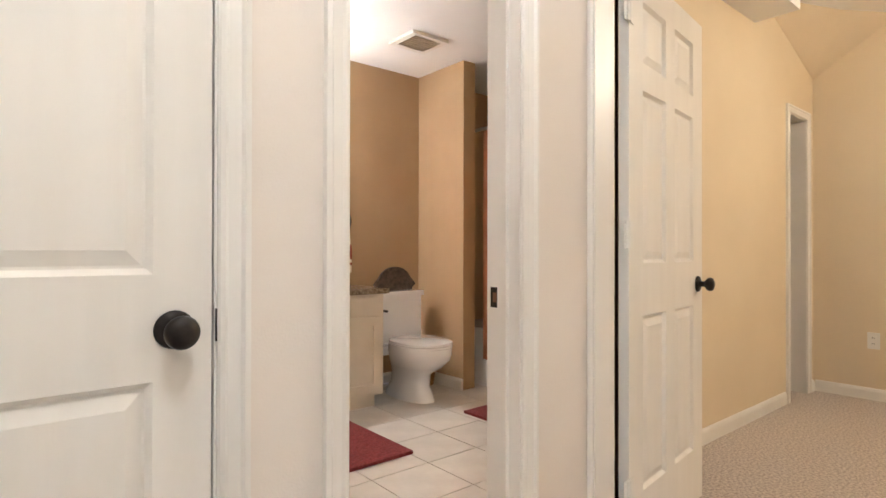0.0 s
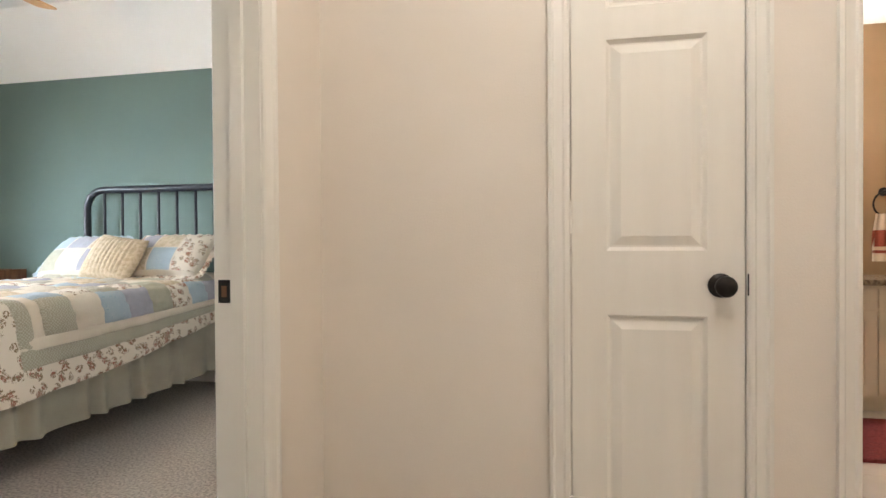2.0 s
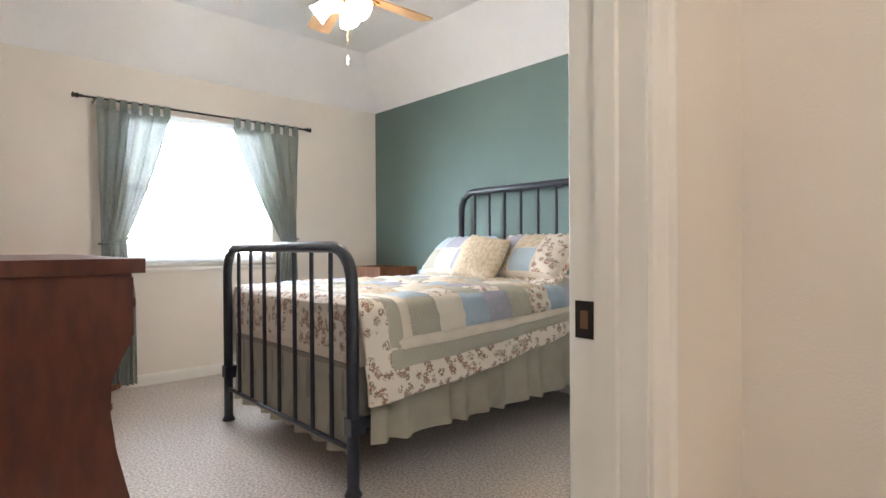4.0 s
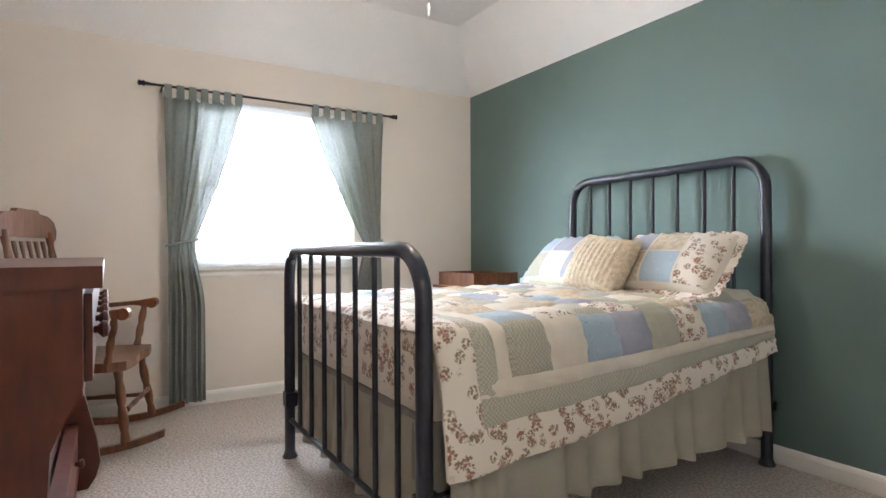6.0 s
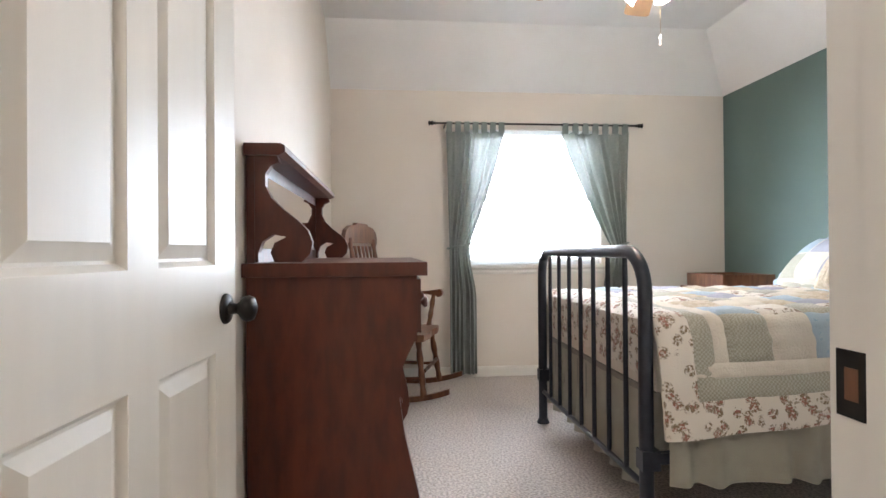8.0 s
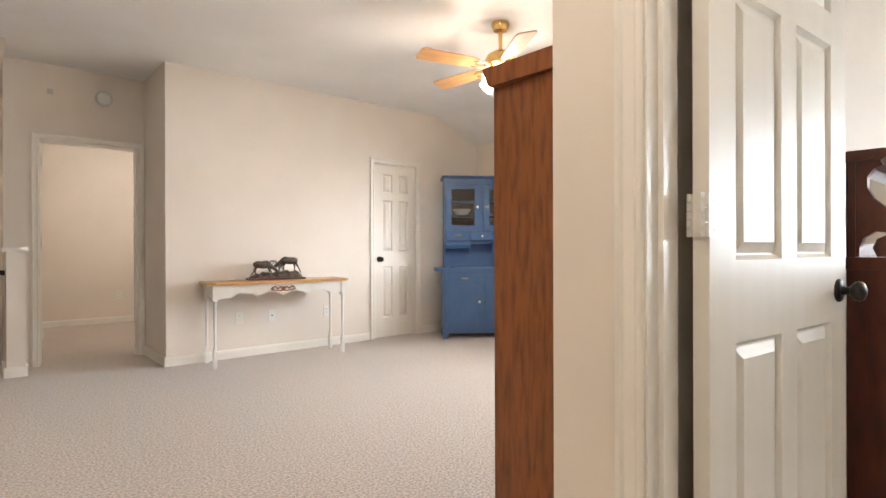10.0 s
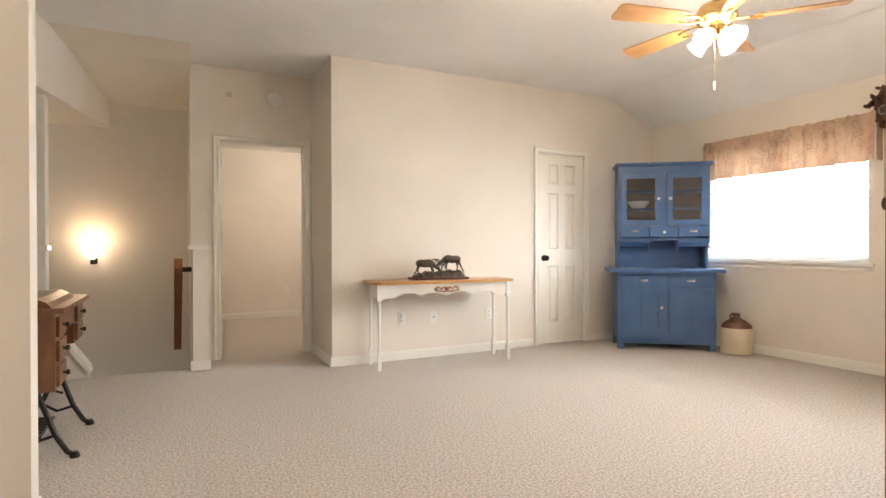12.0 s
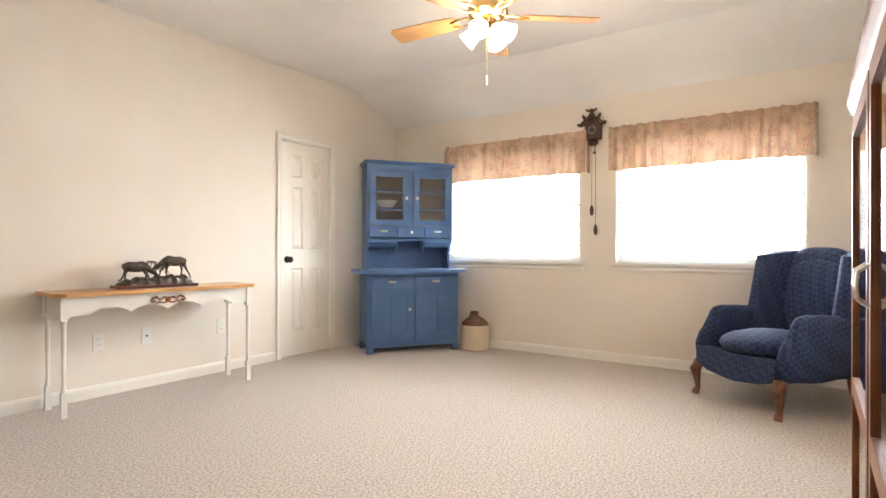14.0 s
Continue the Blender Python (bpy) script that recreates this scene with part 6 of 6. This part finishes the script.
# hipped corner where the far room's ceiling comes down
bm = bmesh.new()
hip = [bm.verts.new(p) for p in ((3.80, 1.369, 2.699), (4.799, 1.369, 2.36), (4.799, 0.85, 2.699), (4.42, 1.10, 2.699), (4.799, 1.369, 2.6995))]
for q in ((0, 1, 3), (3, 1, 2), (0, 4, 1), (1, 4, 2), (0, 3, 2, 4)):
    bm.faces.new([hip[i] for i in q])
setting("ceiling_far_room_slope", bm, GOLD, "golden cream hipped corner of the far room's ceiling")
setting("wall_far_room_closet", wall_mesh("x", (1.95, 2.07), 4.2, 5.0, 0, 2.5), GOLD, "plain wall behind the far doorway")
setting("wall_far_closet_side", boxes((4.1, 4.2, 1.5, 2.07, 0, 2.5), (5.0, 5.1, 1.5, 2.07, 0, 2.5), (4.1, 5.1, 1.5, 2.07, 2.5, 2.6)), GOLD, "plain walls behind the far doorway")
setting("floor_far_doorway", boxes((4.2, 5.0, 1.45, 1.95, -0.12, 0)), CARPET, "carpet beyond the far doorway")
fl = thing("far_room_ceiling_light", "round frosted ceiling light in the far room, lit", "ceiling light", pose(3.4, -0.4, 2.699, 180, 0, 0))
bm = bmesh.new()
lathe(bm, [(0.15, 0), (0.145, 0.05), (0.10, 0.09), (0.04, 0.108), (0, 0.11)], None, 24)
part("shade", bm, SHADE, fl, smooth=60)

tf = setting("floor_bath", boxes((0.3, 1.6, 1.06, 1.5, -0.12, -0.008), (0.3, 3.6, 1.5, 3.62, -0.12, -0.008)), GROUT, "grey grout under pale bathroom floor tiles", category="floor")
me = None
T_ = 0.33
rt = random.Random(2)
for i in range(10):
    for j in range(8):
        x0, y0 = 0.34 + T_ * i, 1.13 + T_ * j
        if x0 + T_ > 3.62 or y0 + T_ > 3.63 or (x0 + T_ > 1.63 and y0 < 1.45):
            continue
        if me is None:
            t = part("tile", boxes((0.002, T_ - 0.004, 0.002, T_ - 0.004, 0, 0.008)), TILE, tf, bevel=0.0015)
            me = t.data
        else:
            t = new("tile", me)
            t.parent = tf
        t.location = (x0, y0, -0.008 + rt.uniform(-0.0004, 0.0004))
part("threshold", boxes((0.56, 1.09, 1.06, 1.129, -0.008, 0.004)), TRIM, tf)

CAB = material("cream_vanity_paint", (0.70, 0.62, 0.49), 0.4, colour2=(0.74, 0.66, 0.53), scale=6)
GRAN = material("speckled_brown_countertop", (0.12, 0.085, 0.055), 0.2, colour2=(0.32, 0.25, 0.17), scale=60, spread=(0.4, 0.6))
MAT = material("deep_red_bath_mat", (0.15, 0.018, 0.02), 0.95, colour2=(0.24, 0.04, 0.04), scale=70, bump=0.9, bump_scale=150)
CLOTH = material("cream_terry_towel", (0.72, 0.62, 0.47), 0.95, colour2=(0.78, 0.68, 0.53), scale=90, bump=0.6, bump_scale=200)
REDC = material("rust_red_towel_band", (0.26, 0.055, 0.035), 0.95, colour2=(0.32, 0.08, 0.05), scale=90)
CURT = material("rust_shower_curtain", (0.30, 0.11, 0.05), 0.85, colour2=(0.38, 0.16, 0.08), scale=8, bump=0.2)


def toilet():
    t = thing("toilet", "white porcelain two-piece toilet with closed lid", "toilet", pose(2.33, 3.53, 0))
    part("tank", boxes((-0.215, 0.215, -0.20, -0.008, 0.37, 0.715)), PORC, t, smooth=50, bevel=0.02)
    part("tank_lid", boxes((-0.23, 0.23, -0.215, -0.003, 0.716, 0.752)), PORC, t, smooth=50, bevel=0.012)

    def ring(a, b, cy, z, n=28, p=2.2):
        return [(a * math.copysign(abs(math.cos(q)) ** (2 / p), math.cos(q)), cy + b * math.copysign(abs(math.sin(q)) ** (2 / p), math.sin(q)), z) for q in [2 * math.pi * i / n for i in range(n)]]
    bm = bmesh.new()
    rs = [[bm.verts.new(v) for v in ring(*q)] for q in ((0.115, 0.25, -0.34, 0.0), (0.11, 0.24, -0.34, 0.03), (0.095, 0.19, -0.35, 0.10), (0.10, 0.19, -0.36, 0.19), (0.15, 0.225, -0.42, 0.24), (0.185, 0.255, -0.46, 0.30), (0.19, 0.262, -0.465, 0.345), (0.19, 0.262, -0.465, 0.385))]
    for p, q in zip(rs, rs[1:]):
        for i in range(28):
            bm.faces.new((p[i], p[(i + 1) % 28], q[(i + 1) % 28], q[i]))
    bm.faces.new(rs[0])
    bm.faces.new(rs[-1])
    part("bowl", bm, PORC, t, smooth=60)
    part("deck", boxes((-0.17, 0.17, -0.26, -0.02, 0.30, 0.3695)), PORC, t, smooth=50, bevel=0.02)
    for z, k, nm in ((0.3855, 0.018, "seat"), (0.405, 0.022, "lid")):
        bm = bmesh.new()
        a = [bm.verts.new(v) for v in ring(0.19, 0.25, -0.47, z, p=2.4)]
        b = [bm.verts.new(v) for v in ring(0.19, 0.25, -0.47, z + k * 0.7, p=2.4)]
        c = [bm.verts.new(v) for v in ring(0.175, 0.235, -0.47, z + k, p=2.4)]
        for p, q in ((a, b), (b, c)):
            for i in range(28):
                bm.faces.new((p[i], p[(i + 1) % 28], q[(i + 1) % 28], q[i]))
        bm.faces.new(a)
        bm.faces.new(c)
        part(nm, bm, PORC, t, smooth=50)
    bm = bmesh.new()
    tube(bm, [(-0.17, -0.20, 0.62), (-0.17, -0.22, 0.62), (-0.11, -0.222, 0.61)], 0.009, 8)
    part("flush_lever", bm, BLACK, t, "dark flush lever")


toilet()
dc = thing("decorative_fan", "dark woven scallop-shaped ornament on the toilet tank", "ornament", pose(2.36, 3.42, 0.7525))
bm = bmesh.new()
o = [(-0.17, 0.03), (-0.19, 0.045), (-0.165, 0.075)] + [(0.15 * math.cos(radians(a)), 0.055 + 0.125 * math.sin(radians(a))) for a in range(160, 19, -14)] + [(0.165, 0.075), (0.19, 0.045), (0.17, 0.03), (0.15, 0.0), (-0.15, 0.0)]
prism(bm, o, -0.012, 0.012, "y")
part("body", bm, BRONZE, dc, bevel=0.004)


def vanity():
    v = thing("bathroom_vanity", "cream bathroom vanity with speckled brown countertop", "vanity", pose(0.95, 3.60, 0))
    W = 1.08
    part("cabinet", boxes((0, W, -0.52, -0.008, 0.09, 0.765)), CAB, v, bevel=0.003)
    part("toe_kick", boxes((0.0, W - 0.03, -0.46, -0.02, 0.0, 0.0895)), CAB, v)
    part("countertop", boxes((-0.02, W + 0.03, -0.55, -0.006, 0.766, 0.80)), GRAN, v, "speckled brown stone countertop", bevel=0.006)
    for x0, x1 in ((0.03, 0.36), (0.38, 0.70), (0.72, W - 0.03)):
        part("false_drawer", boxes((x0, x1, -0.535, -0.521, 0.63, 0.745)), CAB, v, bevel=0.003)
        dm = wall_mesh("x", (-0.535, -0.521), x0, x1, 0.11, 0.615, [(x0 + 0.055, x1 - 0.055, 0.17, 0.555)])
        d = part("door", dm, CAB, v)
        part("door_panel", boxes((x0 + 0.05, x1 - 0.05, -0.528, -0.5215, 0.165, 0.56)), CAB, d)
    part("side_knob", knob_bm(-1), BLACK, v).matrix_basis = pose(W, -0.45, 0.57, 0, 0, 90) @ Matrix.Scale(0.5, 4)


vanity()
tr = thing("towel_ring", "dark metal towel ring on the tan wall", "towel ring", pose(1.98, 3.62, 1.36))
bm = bmesh.new()
lathe(bm, [(0.03, 0), (0.03, 0.008), (0.012, 0.012), (0.012, 0.05), (0.016, 0.055), (0, 0.06)], pose(0, 0, 0, 90, 0, 0), 16)
tube(bm, [(0.085 * math.sin(a), -0.05, -0.085 + 0.085 * math.cos(a)) for a in [2 * math.pi * i / 28 for i in range(29)]], 0.006, 8)
part("ring", bm, BLACK, tr, smooth=60)
tw = thing("hand_towel", "cream hand towel with rust red band on the ring", "towel", pose(1.98, 3.57, 1.19))
for nm, z0, z1, mt, lift in (("cloth", -0.30, 0.02, CLOTH, 0), ("band", -0.20, -0.09, REDC, 0.003), ("band", -0.245, -0.225, REDC, 0.003)):
    bm = bmesh.new()
    g = []
    for i in range(13):
        x = -0.085 + 0.17 * i / 12
        g.append([bm.verts.new((x * (0.75 + 0.25 * min(1, (0.02 - z) / 0.15)), sgn * (0.014 + lift) + 0.006 * math.sin(i * 1.3), z)) for sgn in (-1, 1) for z in [(z0 + (z1 - z0) * (k / 6 if sgn < 0 else 1 - k / 6)) for k in range(7)]])
    m_ = len(g[0])
    for p, q in zip(g, g[1:]):
        for k in range(m_):
            bm.faces.new((p[k], q[k], q[(k + 1) % m_], p[(k + 1) % m_]))
    bm.faces.new(g[0])
    bm.faces.new(list(reversed(g[-1])))
    part(nm, bm, mt, tw, smooth=50)


def bath_mat(x0, x1, y0, y1, label):
    bm = boxes((x0, x1, y0, y1, 0.001, 0.018))
    tagged(link("bath_mat", bm, MAT, bevel=0.006), label, "bath mat")


bath_mat(0.85, 1.67, 2.26, 2.92, "deep red plush bath mat before the vanity")
bath_mat(2.35, 2.95, 2.15, 2.62, "deep red plush bath mat beside the tub")
vt = thing("ceiling_vent", "white square slatted bathroom ceiling vent", "vent", pose(2.25, 2.98, 2.499))
part("frame", wall_mesh("x", (-0.14, 0.14), -0.15, 0.15, -0.02, -0.0005), WHITE, vt, bevel=0.004)
for i in range(7):
    part("slat", boxes((-0.11, 0.11, -0.105 + 0.03 * i, -0.088 + 0.03 * i, -0.0245, -0.0205)), STEEL, vt)
lamp("bath_light", "POINT", (1.2, 3.42, 2.0), 50, BULB, 0.12)
bv = thing("vanity_light", "lit glass globe light over the vanity", "wall light", pose(1.2, 3.62, 2.1))
part("bar", boxes((-0.3, 0.3, -0.03, -0.001, -0.03, 0.03)), BRASS, bv, bevel=0.005)
for x in (-0.2, 0, 0.2):
    bm = bmesh.new()
    blob(bm, (x, -0.09, 0), (0.06, 0.06, 0.06))
    part("globe", bm, SHADE, bv, smooth=60)
tb = thing("bathtub", "white bathtub behind the wall stub", "bathtub", pose(2.95, 1.6, 0))
part("apron", boxes((0.0, 0.06, 0, 1.9, 0.0, 0.45)), PORC, tb, bevel=0.012)
part("rim", boxes((0.06, 0.62, 0, 1.9, 0.41, 0.45)), PORC, tb, bevel=0.01)
cr = thing("shower_curtain", "rust red shower curtain hanging beside the tub", "shower curtain")
bm = bmesh.new()
g = []
for i in range(61):
    y = 2.62 + 0.40 * i / 60
    g.append([bm.verts.new((2.92 + 0.02 * math.sin(i * 0.9) + 0.004 * noise.noise((i * 0.3, z * 3, 0)), y, z)) for z in [0.22 + 1.76 * k / 12 for k in range(13)]])
for p, q in zip(g, g[1:]):
    for k in range(12):
        bm.faces.new((p[k], q[k], q[k + 1], p[k + 1]))
part("panel", bm, CURT, cr, smooth=80)
bm = bmesh.new()
tube(bm, [(2.92, 1.515, 2.0), (2.92, 3.55, 2.0)], 0.012, 10)
part("rail", bm, STEEL, cr, smooth=60)
for q in (("x", 3.62, -1, 2.05, 2.725), ("y", 2.74, -1, 3.06, 3.605)):
    baseboard(*q)
wall_plate("light_switch", "white rocker light switch beside the bedroom door", pose(-1.051, 0.86, 1.15, 0, 0, -90), "switch")
WICKER = material("honey_wicker", (0.20, 0.10, 0.035), 0.7, colour2=(0.42, 0.25, 0.10), scale=60, spread=(0.42, 0.58))
bk = thing("waste_basket", "small honey wicker waste basket beside the toilet", "basket", pose(2.62, 3.40, 0))
for i in range(9):
    bm = bmesh.new()
    r, z = 0.075 + 0.004 * i, 0.012 + 0.024 * i
    tube(bm, [(r * math.cos(a), r * math.sin(a), z) for a in [2 * math.pi * k / 20 for k in range(21)]], 0.012, 6)
    part("woven_band", bm, WICKER, bk, smooth=60)
bm = bmesh.new()
lathe(bm, [(0.072, 0.002), (0.075, 0.01), (0.0, 0.011)], None, 20)
part("base", bm, WICKER, bk)
wall_plate("outlet", "white plastic wall outlet low on the golden wall", pose(4.799, 1.0, 0.42, 0, 0, -90), "outlet")
